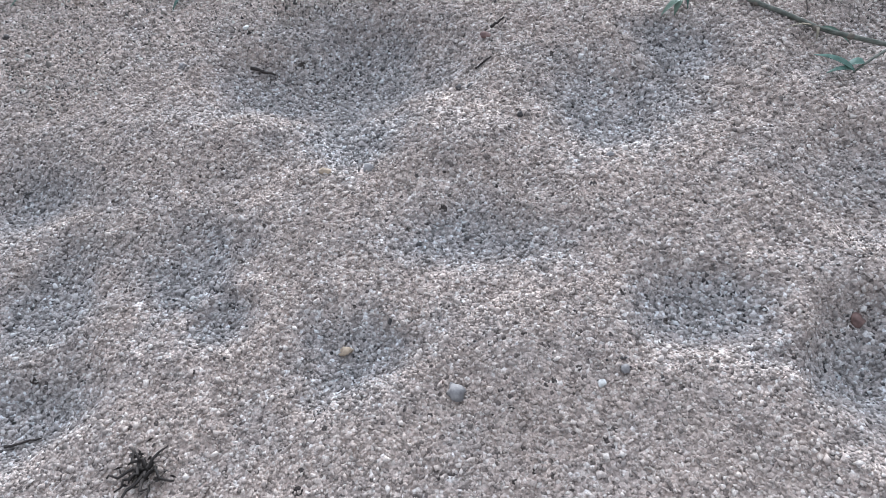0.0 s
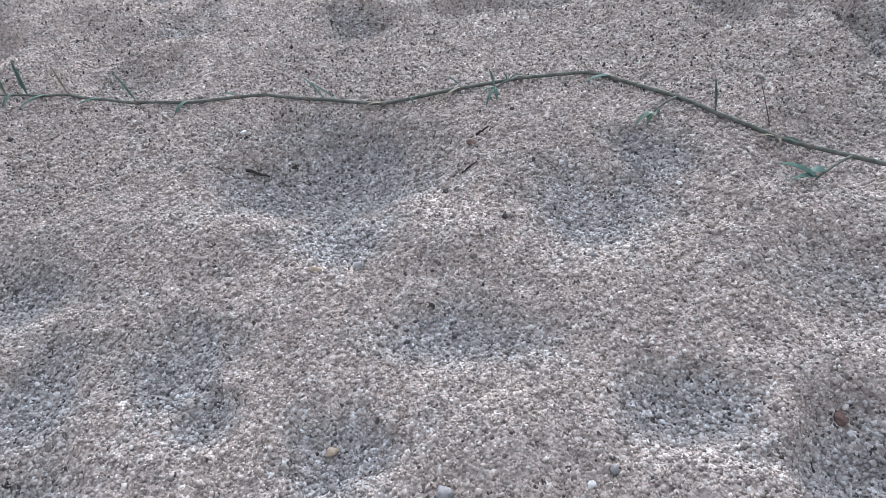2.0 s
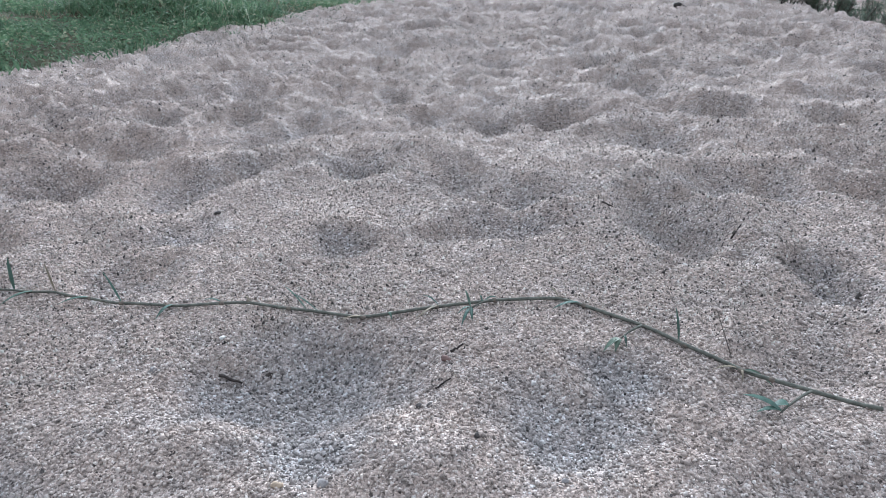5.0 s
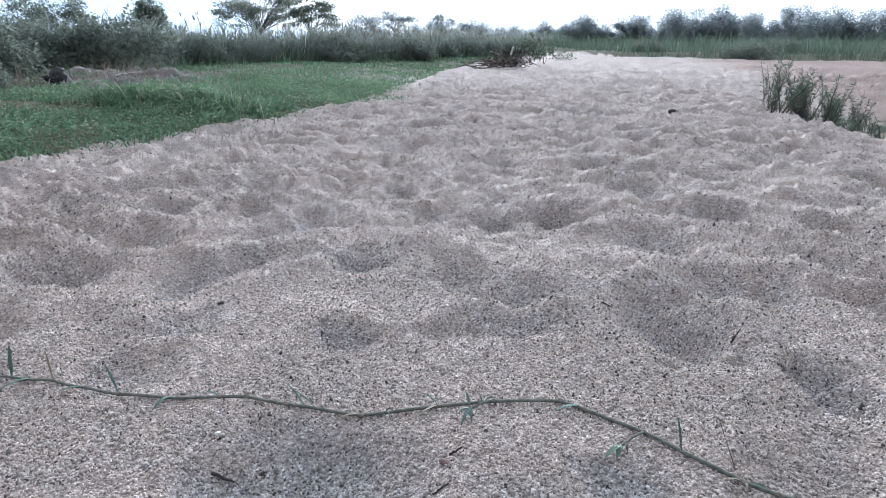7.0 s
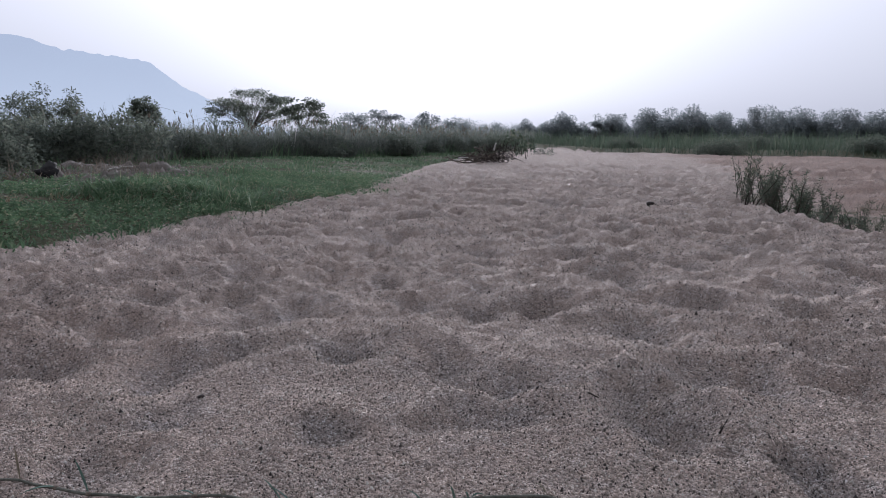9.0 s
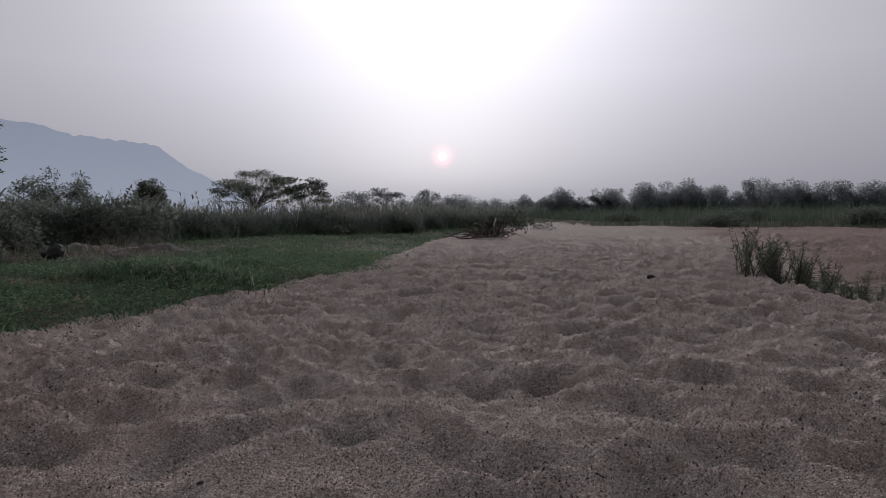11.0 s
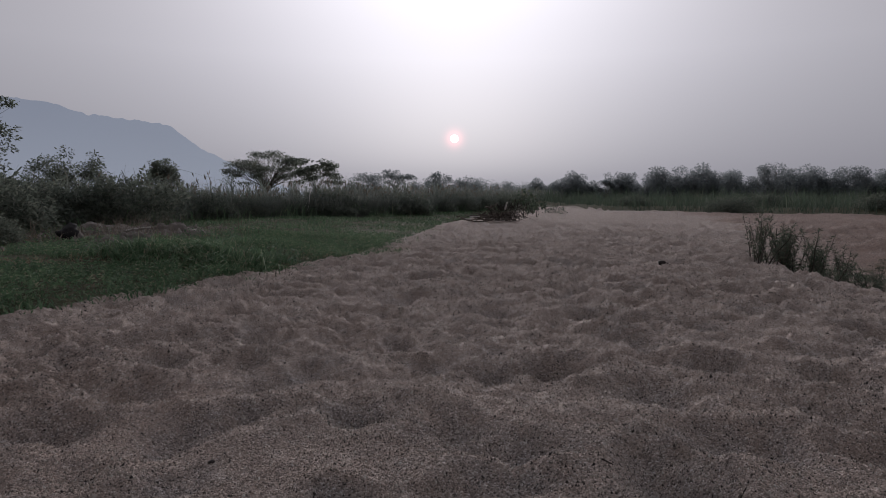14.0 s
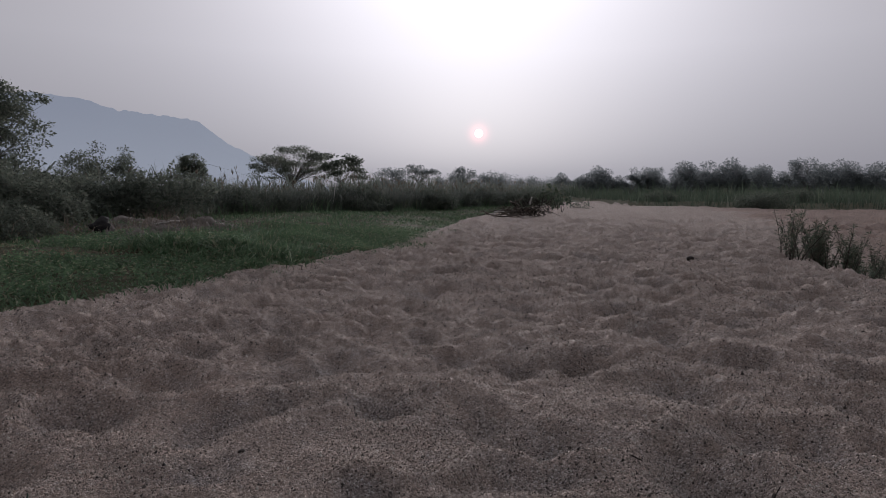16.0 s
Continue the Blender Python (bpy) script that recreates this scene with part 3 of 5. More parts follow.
def build_ground():
    ni, nj = GX[1:].shape
    gx, gy, gz = GX[1:], GY[1:], GZ[1:]
    verts = np.concatenate([np.stack([gx, gy, gz], -1).reshape(-1, 3), [[FOOT[0], FOOT[1], float(gz[0].mean())]]])
    i, j = np.meshgrid(np.arange(ni - 1), np.arange(nj - 1), indexing="ij")
    quads = np.stack([i * nj + j, (i + 1) * nj + j, (i + 1) * nj + j + 1, i * nj + j + 1], -1).reshape(-1, 4)
    j = np.arange(nj - 1)
    fan = np.stack([np.full(nj - 1, ni * nj), j, j + 1], -1)
    me = Geo().add(verts, quads[:, ::-1], fan[:, ::-1]).mesh("ground", SAND, True)
    for name, field in (("soil", soil_level), ("coarse", COARSE), ("darkened", DARKENED)):
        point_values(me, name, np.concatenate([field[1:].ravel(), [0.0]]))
    return tagged(new("ground", me), "coarse trodden river sand running into a grassy bank", "sand", kind="structure")


build_ground()


def build_hill():
    xs = np.concatenate([np.linspace(-2600, -1150, 40), np.linspace(-1140, -330, 200)])
    ys = np.linspace(1350, 2300, 24)
    x, y = np.meshgrid(xs, ys, indexing="ij")
    crest = np.interp(x, (-2600, -1500, -1250, -1090, -960, -865, -755, -665, -605, -524, -455, -340),
                      (60, 200, 248, 257, 238, 208, 195, 180, 131, 88, 50, 0))
    crest = crest + 2.2 * ripple(x, y * 0 + 3, 17, 31) + 1.3 * ripple(x, y * 0 + 9, 7, 32)
    z = crest * np.clip(1 - np.abs(y - 1500) / 150 * (y < 1500) - np.abs(y - 1500) / 800 * (y >= 1500), 0, 1) * (1 + 0.05 * ripple(x, y, 60, 33) * (np.abs(y - 1500) > 30))
    ni, nj = x.shape
    i, j = np.meshgrid(np.arange(ni - 1), np.arange(nj - 1), indexing="ij")
    quads = np.stack([i * nj + j, (i + 1) * nj + j, (i + 1) * nj + j + 1, i * nj + j + 1], -1).reshape(-1, 4)
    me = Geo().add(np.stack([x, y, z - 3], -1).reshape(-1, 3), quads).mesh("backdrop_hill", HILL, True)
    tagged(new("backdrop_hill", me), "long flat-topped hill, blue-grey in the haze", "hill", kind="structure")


build_hill()

# ---- trees and shrubs ----


def curve_path(a, b, sag, steps=6, wobble=0.0):
    t = np.linspace(0, 1, steps)[:, None]
    p = np.asarray(a, float) * (1 - t) + np.asarray(b, float) * t
    p = p + np.array([0, 0, 1.0]) * sag * 4 * t * (1 - t)
    p[1:-1] += rng.normal(size=(steps - 2, 3)) * wobble
    return p


def grow(name, at, label, height, wide, crown_from, leaves, leaf, mat, clumps=26, flat=0.0, spread=0.17, trunk=None, group="", category="tree", stems=1, twigs=3, squash=0.0):
    """A tree or shrub: a forking trunk, limbs to each clump of the crown, and leaves round the limb ends."""
    root = thing(name, (at[0], at[1], float(ground_z(at[0], at[1])) - 0.03), label, category, group)
    wood, crown = Geo(), Geo()
    r0 = trunk or height * 0.02
    feet = [np.array([rng.normal() * 0.04 * wide * (stems > 1), rng.normal() * 0.04 * wide * (stems > 1), 0.0]) for _ in range(stems)]
    forks = []
    for foot in feet:
        fork = foot + np.array([rng.normal() * 0.05 * wide, rng.normal() * 0.05 * wide, height * max(crown_from, 0.12) * rng.uniform(0.8, 1.1)])
        if stems > 1:
            fork[:2] += rng.normal(size=2) * 0.12 * wide
        wood.tube(curve_path(foot, fork, 0, 5, 0.01 * height), np.linspace(r0, r0 * 0.7, 5), 7)
        forks.append(fork)
    low = height * crown_from
    for k in range(clumps):
        a, q = rng.uniform(0, 2 * np.pi), math.sqrt(rng.uniform(0.02, 1.0))
        lift = rng.uniform(0.0, 1.0) ** (0.5 if flat else 0.8)
        dome = math.sqrt(max(0.0, 1 - (q * 0.94) ** 2)) if not flat else 1 - flat * q * q
        end = np.array([math.cos(a) * q * wide / 2, math.sin(a) * q * wide / 2, low + (height - low) * (0.10 + 0.84 * lift * dome)])
        fork = forks[k % stems]
        limb = curve_path(fork, end, 0.06 * height * (1 if flat else 0.4), 6, 0.012 * height)
        wood.tube(limb, np.linspace(r0 * 0.36, r0 * 0.06, 6), 5 if twigs > 1 else 3)
        for _ in range(twigs):
            s = limb[rng.integers(2, 5)]
            e = end + rng.normal(size=3) * np.array([1, 1, 0.5]) * wide * spread * 0.8
            wood.tube(curve_path(s, e, 0.01, 4, 0.01 * height), np.linspace(r0 * 0.16, r0 * 0.04, 4), 3)
        n = int(leaves / clumps * rng.uniform(0.55, 1.5))
        off = rng.normal(size=(n, 3))
        off *= (rng.uniform(0.05, 1.0, n) ** 0.45 / np.linalg.norm(off, axis=1))[:, None]
        off = off * wide * spread * np.array([1.25, 1.25, squash or (0.55 if flat else 0.95)]) * rng.uniform(0.7, 1.2)
        crown.leaves(end + off, off + rng.normal(size=(n, 3)) * wide * 0.1 + np.array([0, 0, 0.02 * wide]), leaf * rng.uniform(0.6, 1.4, n), leaf * rng.uniform(0.35, 0.7, n) * (1.35 if twigs == 1 else 1.0), plain=twigs == 1)
    part("trunk", wood, BARK, root, smooth=True)
    part("crown", crown, mat, root)
    return root


# the bank's trees, rising behind the reeds
grow("umbrella_tree", (-19.7, 70), "wide flat-crowned tree standing above the reeds", 6.3, 9.4, 0.24, 8200, 0.20, FOLIAGE, 84, 0.5, 0.075, 0.09, squash=0.45)
grow("small_tree", (-27.0, 60), "small round dark-leaved tree behind the reeds", 4.9, 2.9, 0.2, 4200, 0.2, FOLIAGE, 44, 0, 0.13, 0.09, squash=0.8)
grow("feathery_tree", (-9.3, 45), "slender feathery tree in front of the flat-crowned one", 4.0, 3.0, 0.3, 2600, 0.17, FOLIAGE, 30, 0, 0.12, 0.05, squash=0.4)
grow("flat_tree", (-7.3, 90), "far flat-topped tree fading into the haze", 5.2, 5.4, 0.36, 1700, 0.28, HAZY_FOLIAGE, 20, 0.6, 0.10, 0.12)
grow("leafy_tree", (-24.4, 29.5), "open dark-leaved tree at the edge of the reeds", 6.5, 6.4, 0.10, 20000, 0.16, FOLIAGE, 110, 0.15, 0.12, 0.10, squash=0.45)
grow("tall_shrub", (-20.0, 34), "tall twiggy shrub rising out of the reeds", 3.6, 2.8, 0.3, 2400, 0.14, FOLIAGE, 24, 0, 0.14, 0.04, stems=3, category="shrub")
grow("tall_shrub", (-22.4, 35), "lower twiggy shrub among the reeds", 3.2, 2.4, 0.3, 1700, 0.14, FOLIAGE, 18, 0, 0.14, 0.04, stems=3, category="shrub")
grow("round_bush", (-7.7, 10.3), "dense green bush at the edge of the dirt patch", 1.1, 1.9, 0.05, 8000, 0.075, FOLIAGE, 46, 0, 0.15, 0.02, stems=4, category="bush")
grow("round_bush", (-9.9, 11.6), "dense green bush beside another bush", 1.4, 2.2, 0.05, 7000, 0.085, FOLIAGE, 46, 0, 0.15, 0.02, stems=4, category="bush")
grow("round_bush", (-3.2, 22.2), "small dark bush on the grass before the reeds", 0.5, 0.75, 0.05, 1500, 0.075, FOLIAGE, 16, 0, 0.17, 0.015, stems=3, category="bush")
grow("round_bush", (-1.4, 25.5), "dark bush in front of the reeds", 0.85, 1.4, 0.05, 2500, 0.1, FOLIAGE, 20, 0, 0.17, 0.015, stems=3, category="bush")

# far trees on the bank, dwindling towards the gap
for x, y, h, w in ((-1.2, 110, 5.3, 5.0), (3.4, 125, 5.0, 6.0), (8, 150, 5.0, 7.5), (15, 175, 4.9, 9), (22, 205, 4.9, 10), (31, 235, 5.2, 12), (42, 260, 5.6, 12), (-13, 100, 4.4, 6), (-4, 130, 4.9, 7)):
    grow("far_tree", (x, y), "far hazy tree of the bank's tree line", h, w, 0.08, 2600, 0.36, HAZY_FOLIAGE, 30, 0, 0.15, 0.12, "far bank trees", twigs=1)

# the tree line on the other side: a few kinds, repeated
kinds = [grow("bank_tree", (17.5, 90), "round-crowned tree in a hazy tree line", 4.1, 4.2, 0.03, 5600, 0.29, HAZY_FOLIAGE, 34, 0, 0.17, 0.10, "far tree line", twigs=1),
         grow("bank_tree", (29.5, 84), "broad spreading tree in a hazy tree line", 4.7, 6.0, 0.03, 6600, 0.30, HAZY_FOLIAGE, 40, 0, 0.15, 0.10, "far tree line", twigs=1),
         grow("bank_tree", (41.2, 80), "spiky tree with bare twigs in a hazy tree line", 4.9, 5.0, 0.03, 5000, 0.26, HAZY_FOLIAGE, 40, 0, 0.13, 0.10, "far tree line", twigs=2),
         grow("bank_tree", (22.3, 88), "small round-crowned tree in a hazy tree line", 3.9, 2.2, 0.03, 2500, 0.24, HAZY_FOLIAGE, 18, 0, 0.17, 0.09, "far tree line", twigs=1)]
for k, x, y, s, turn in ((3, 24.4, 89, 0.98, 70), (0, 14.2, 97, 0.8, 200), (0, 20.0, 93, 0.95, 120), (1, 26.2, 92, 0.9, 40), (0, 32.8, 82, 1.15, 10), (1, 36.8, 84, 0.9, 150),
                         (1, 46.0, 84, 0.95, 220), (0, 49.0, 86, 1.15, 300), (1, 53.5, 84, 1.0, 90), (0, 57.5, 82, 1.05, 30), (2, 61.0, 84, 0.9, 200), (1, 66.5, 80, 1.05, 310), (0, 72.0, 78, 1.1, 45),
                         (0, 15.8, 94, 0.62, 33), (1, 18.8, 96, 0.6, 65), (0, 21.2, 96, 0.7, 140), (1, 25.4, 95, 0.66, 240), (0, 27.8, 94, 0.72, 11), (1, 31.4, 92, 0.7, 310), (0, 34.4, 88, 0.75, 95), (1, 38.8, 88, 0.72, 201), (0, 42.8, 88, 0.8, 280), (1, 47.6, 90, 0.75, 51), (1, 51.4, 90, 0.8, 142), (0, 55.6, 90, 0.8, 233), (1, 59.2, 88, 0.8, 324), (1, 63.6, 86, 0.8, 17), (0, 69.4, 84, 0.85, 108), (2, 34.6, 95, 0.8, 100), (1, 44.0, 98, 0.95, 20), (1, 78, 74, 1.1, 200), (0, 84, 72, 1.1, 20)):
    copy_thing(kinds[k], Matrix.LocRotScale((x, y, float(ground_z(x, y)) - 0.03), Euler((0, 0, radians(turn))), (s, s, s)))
dome = grow("low_bush", (13.6, 30.6), "low dark dome-shaped bush at the sand's far edge", 0.85, 2.4, 0.03, 4500, 0.09, FOLIAGE, 40, 0, 0.14, 0.02, "bushes on the far edge", "bush", 4)
for x, y, s, turn in ((19.5, 27.8, 0.95, 60), (22.5, 26.5, 1.2, 160), (25.5, 24.5, 1.1, 250), (11.2, 38, 0.8, 20), (16.8, 34, 0.9, 300)):
    copy_thing(dome, Matrix.LocRotScale((x, y, float(ground_z(x, y)) - 0.03), Euler((0, 0, radians(turn))), (s, s, s)))

# ---- reeds and grass ----


def scatter(n, x0, x1, y0, y1, keep):
    x, y = rng.uniform(x0, x1, n), rng.uniform(y0, y1, n)
    ok = keep(x, y)
    x, y = x[ok], y[ok]
    return np.stack([x, y, ground_z(x, y) - 0.01], 1)


def reed_bed(name, label, p, tall, blade, plume_share):
    """A stand of reeds: upright stems, arching leaves and pale plumes."""
    n = len(p)
    h = tall * (0.62 + 0.40 * rng.uniform(size=n) ** 1.6) * (0.94 + 0.16 * ripple(p[:, 0], p[:, 1], 2.6, 41))
    lean = rng.normal(size=(n, 2)) * 0.16
    g = Geo()
    g.blades(p, h, blade * 0.6, lean)
    for k in range(5):
        up_at = rng.uniform(0.02, 0.62, n)[:, None]
        foot = p + np.concatenate([lean * h[:, None] * up_at * 0.5, h[:, None] * up_at], 1)
        g.blades(foot, h * rng.uniform(0.28, 0.5, n), blade * rng.uniform(0.7, 1.3, n), rng.normal(size=(n, 2)) * 0.85, 0.9)
    root = new(name, g.mesh(name, REED))
    tagged(root, label, "reeds", kind="stuff")
    pick = rng.uniform(size=n) < plume_share
    top = p + np.concatenate([lean * h[:, None], h[:, None] * 0.98], 1)
    f = Geo()
    for k in range(3):
        f.leaves(top[pick] - np.array([0, 0, 0.08]), np.concatenate([lean[pick] + rng.normal(size=(pick.sum(), 2)) * 0.25, np.ones((pick.sum(), 1))], 1), rng.uniform(0.10, 0.18, pick.sum()), 0.03, -0.05)
    part("plumes", f, PLUME, root, "pale feathery plumes")["kind"] = "stuff"


def reed_front(x):
    return np.interp(x, (-60, -14, -9, -7.5, -6.3, -4.5, -1, 2.2, 7, 14), (7, 10.5, 12.5, 14.5, 19, 22.5, 26, 34, 52, 75))


thicket = grow("thicket_bush", (-10.6, 13.0), "dense leafy bush growing into the reeds", 1.3, 2.6, 0.03, 3600, 0.11, FOLIAGE, 44, 0, 0.13, 0.02, "bushes along the reeds", "bush", 5, twigs=1)
for x, y, s, turn in ((-16, 17, 1.0, 40), (-18.5, 15.5, 1.0, 90), (-11.2, 22.5, 0.8, 120), (-13.6, 26, 1.05, 200), (-9.6, 30, 0.85, 300), (-12.5, 31, 1.05, 15), (-6.2, 33.5, 0.9, 75), (-16.5, 27, 1.2, 160),
                      (-2.2, 36.5, 0.95, 220), (-7.5, 38, 1.1, 260), (0.4, 40, 0.95, 310), (-20.5, 22, 1.3, 10), (-25, 20, 1.3, 100), (-15, 36, 1.15, 190), (-8.2, 13, 0.9, 22), (-9.3, 13, 1.05, 133), (-11.8, 13, 1.2, 66), (-13.2, 13, 1.1, 154), (-14.6, 13, 1.25, 247), (-17.2, 13, 1.2, 31), (-19.6, 13, 1.3, 122), (-22.5, 13, 1.3, 213), (-8.8, 13, 0.95, 304), (-10.1, 13, 1.1, 41), (-7.2, 13, 0.8, 132), (-12.4, 13, 1.2, 223), (-15.4, 13, 1.2, 314), (-5.2, 13, 0.8, 51), (-3.6, 13, 0.75, 142), (3.2, 47, 1.0, 280), (-4.5, 44, 1.1, 50), (5.0, 54, 1.0, 140), (-6.6, 13, 0.8, 18), (-5.8, 13, 0.75, 109), (-4.1, 13, 0.7, 202), (-2.8, 13, 0.8, 290), (-1.5, 13, 0.75, 12), (-0.5, 13, 0.8, 100), (0.9, 13, 0.7, 197), (2.0, 13, 0.8, 287), (-6.1, 13, 0.6, 55), (-3.2, 13, 0.65, 145)):
    s, y = (0.86 if x < -7 else 0.74) * s, float(reed_front(x)) + 0.4 + 2.6 * (turn % 7) / 7
    copy_thing(thicket, Matrix.LocRotScale((x, y, float(ground_z(x, y)) - 0.03), Euler((0, 0, radians(turn))), (s, s, s)))
for x, y, s, turn in ((-6.35, 8.5, 0.40, 70), (-7.2, 9.3, 0.5, 160), (-8.1, 10.4, 0.6, 250), (-7.0, 8.2, 0.45, 330), (-9.2, 11.2, 0.7, 20)):
    copy_thing(thicket, Matrix.LocRotScale((x, y, float(ground_z(x, y)) - 0.02), Euler((0, 0, radians(turn))), (s, s, s)))
reed_bed("reed_bed", "dense dark-green reeds with pale plumes along the bank", scatter(100000, -36, 4, 7, 38, lambda x, y: (y > reed_front(x) + 0.8 * ripple(x, y, 2.0, 43)) & (y < reed_front(x) + 4.5) & (bank(x, y) > 0.6) & (rng.uniform(size=len(x)) < np.interp(x, (-9, -6.5), (0.25, 0.9)))), 1.3, 0.011, 0.14)
reed_bed("reed_bed", "far reeds thinning out along the bank", scatter(15000, -40, 24, 16, 85, lambda x, y: (y > reed_front(x) + 4) & (y < reed_front(x) + 24) & (bank(x, y) > 1.5)), 1.9, 0.05, 0.05)


def sward(name, label, category, p, tall, width, mat, arch=0.55):
    n = len(p)
    g = Geo()
    h = tall * rng.uniform(0.4, 1.2, n) * (0.85 + 0.6 * ripple(p[:, 0], p[:, 1], 0.8, 51))
    g.blades(p, h, width * rng.uniform(0.7, 1.4, n), rng.normal(size=(n, 2)) * arch, 0.7)
    return tagged(new(name, g.mesh(name, mat)), label, category, kind="stuff")


def bare(x, y):
    return ((((x + 5.3) / 1.5) ** 2 + ((y - 10.9) / 1.9) ** 2 < 1) & (ripple(x, y, 0.5, 58) > -0.5)) | ((((x + 4.6) / 1.0) ** 2 + ((y - 6.9) / 0.45) ** 2 < 1) & (ripple(x, y, 0.3, 59) > -0.3))


sward("bank_grass", "low green grass spilling over the sand's edge", "grass",
      scatter(90000, -8.5, 0.2, 3.6, 12.5, lambda x, y: (bank(x, y) + 0.22 * ripple(x, y, 0.6, 52) + 0.12 * rng.normal(size=len(x)) > 0.0) & ~bare(x, y) & (rng.uniform(size=len(x)) < 1.15 - 0.05 * y) & (ripple(x, y, 0.33, 65) + 0.5 * ripple(x, y, 0.12, 66) > rng.uniform(-1.1, -0.1, len(x)))), 0.095, 0.013, GRASS, 0.95)
sward("bank_grass", "low green grass running back to the reeds", "grass",
      scatter(62000, -13, 4, 11, 34, lambda x, y: (bank(x, y) > 0.1) & ~bare(x, y) & (y < reed_front(x) + 3)), 0.11, 0.02, GRASS, 0.8)
sward("bank_grass", "rank bent grass on the bank's hump", "grass",
      scatter(9000, -4.6, -1.4, 6.3, 9.4, lambda x, y: (bank(x, y) > 0.25) & (np.hypot((x + 3.0) / 1.25, (y - 7.7) / 0.9) < 1 + 0.4 * ripple(x, y, 0.5, 60))), 0.24, 0.013, GRASS, 1.0)
sward("dry_grass", "withered straw-coloured grass in patches on the bank", "dry grass",
      scatter(26000, -8.5, -0.6, 4.2, 13, lambda x, y: (bank(x, y) > 0.1) & (ripple(x, y, 0.55, 63) + 0.7 * ripple(x, y, 1.6, 64) + 0.35 * smooth01((-3.4 - x) / 2) > 0.55)), 0.10, 0.009, DRY_GRASS, 1.1)
sward("edge_grass", "taller ragged grass at the foot of the reeds", "grass",
      scatter(26000, -22, 3.5, 7, 36, lambda x, y: (y > reed_front(x) - 1.2 + ripple(x, y, 1.3, 57)) & (y < reed_front(x) + 1.0) & (bank(x, y) > 0.3)), 0.5, 0.02, GRASS, 0.5)
sward("strayed_tufts", "thin tufts of grass straying onto the sand", "grass",
      scatter(30000, -4.6, 0.8, 3.6, 20, lambda x, y: (bank(x, y) > -0.45) & (bank(x, y) < 0.12) & (ripple(x, y, 0.22, 56) > 0.45)), 0.07, 0.009, GRASS, 1.0)
sward("belt_grass", "knee-high green grass belt beyond the sand", "grass",
      scatter(46000, 6, 70, 20, 62, lambda x, y: (far_bank(x, y) > 0.1) & (far_bank(x, y) < 26)), 0.8, 0.03, BELT, 0.35)
sward("belt_grass", "tall grass in front of the far tree line", "grass",
      scatter(14000, 0, 95, 45, 110, lambda x, y: (far_bank(x, y) > 20) & (x > 0.13 * y)), 1.4, 0.06, BELT, 0.3)


def creepers():
    """Small broad-leaved weeds among the bank's grass."""
    p = scatter(34000, -8, 0, 4, 12, lambda x, y: (bank(x, y) > 0.0) & ~bare(x, y) & (ripple(x, y, 0.7, 55) + 0.5 * ripple(x, y, 0.25, 62) > -0.2))
    n = len(p)
    g = Geo()
    for k in range(3):
        d = np.concatenate([rng.normal(size=(n, 2)), rng.uniform(0.0, 0.8, (n, 1))], 1)
        g.leaves(p + np.array([0, 0, 1]) * rng.uniform(0.02, 0.13, (n, 1)), d, rng.uniform(0.02, 0.045, n), 0.016)
    tagged(new("bank_weeds", g.mesh("bank_weeds", GRASS)), "small broad-leaved weeds in the bank's grass", "weeds", kind="stuff")


creepers()

# ---- weeds in the gully ----


def weed_plant(at, label, height, stems, lean=0.3):
    root = thing("weed_plant", (at[0], at[1], float(ground_z(at[0], at[1])) - 0.01), label, "weed", "weeds in the gully")
    leaf = Geo()
    for k in range(stems):
        a = rng.uniform(0, 2 * np.pi)
        out = rng.uniform(0.1, 1.0) * lean
        h = height * rng.uniform(0.5, 1.0)
        foot = rng.normal(size=3) * np.array([0.05, 0.05, 0])
        tip = foot + np.array([math.cos(a) * out * h, math.sin(a) * out * h, h])
        path = curve_path(foot, tip, 0.03 * h, 6, 0.006)
        part("stem", Geo().tube(path, np.linspace(0.005, 0.0022, 6), 5), TWIG if k % 4 == 0 else DRIFT, root, smooth=True)
        n = int(34 * h / 0.5)
        s = rng.uniform(0.12, 1.0, n)
        c = np.stack([np.interp(s, np.linspace(0, 1, 6), path[:, i]) for i in range(3)], 1)
        d = np.concatenate([rng.normal(size=(n, 2)), rng.uniform(0.3, 1.3, (n, 1))], 1)
        leaf.leaves(c, d, rng.uniform(0.04, 0.10, n), rng.uniform(0.006, 0.011, n), 0.1)
    part("leaves", leaf, WEED, root)
    return root


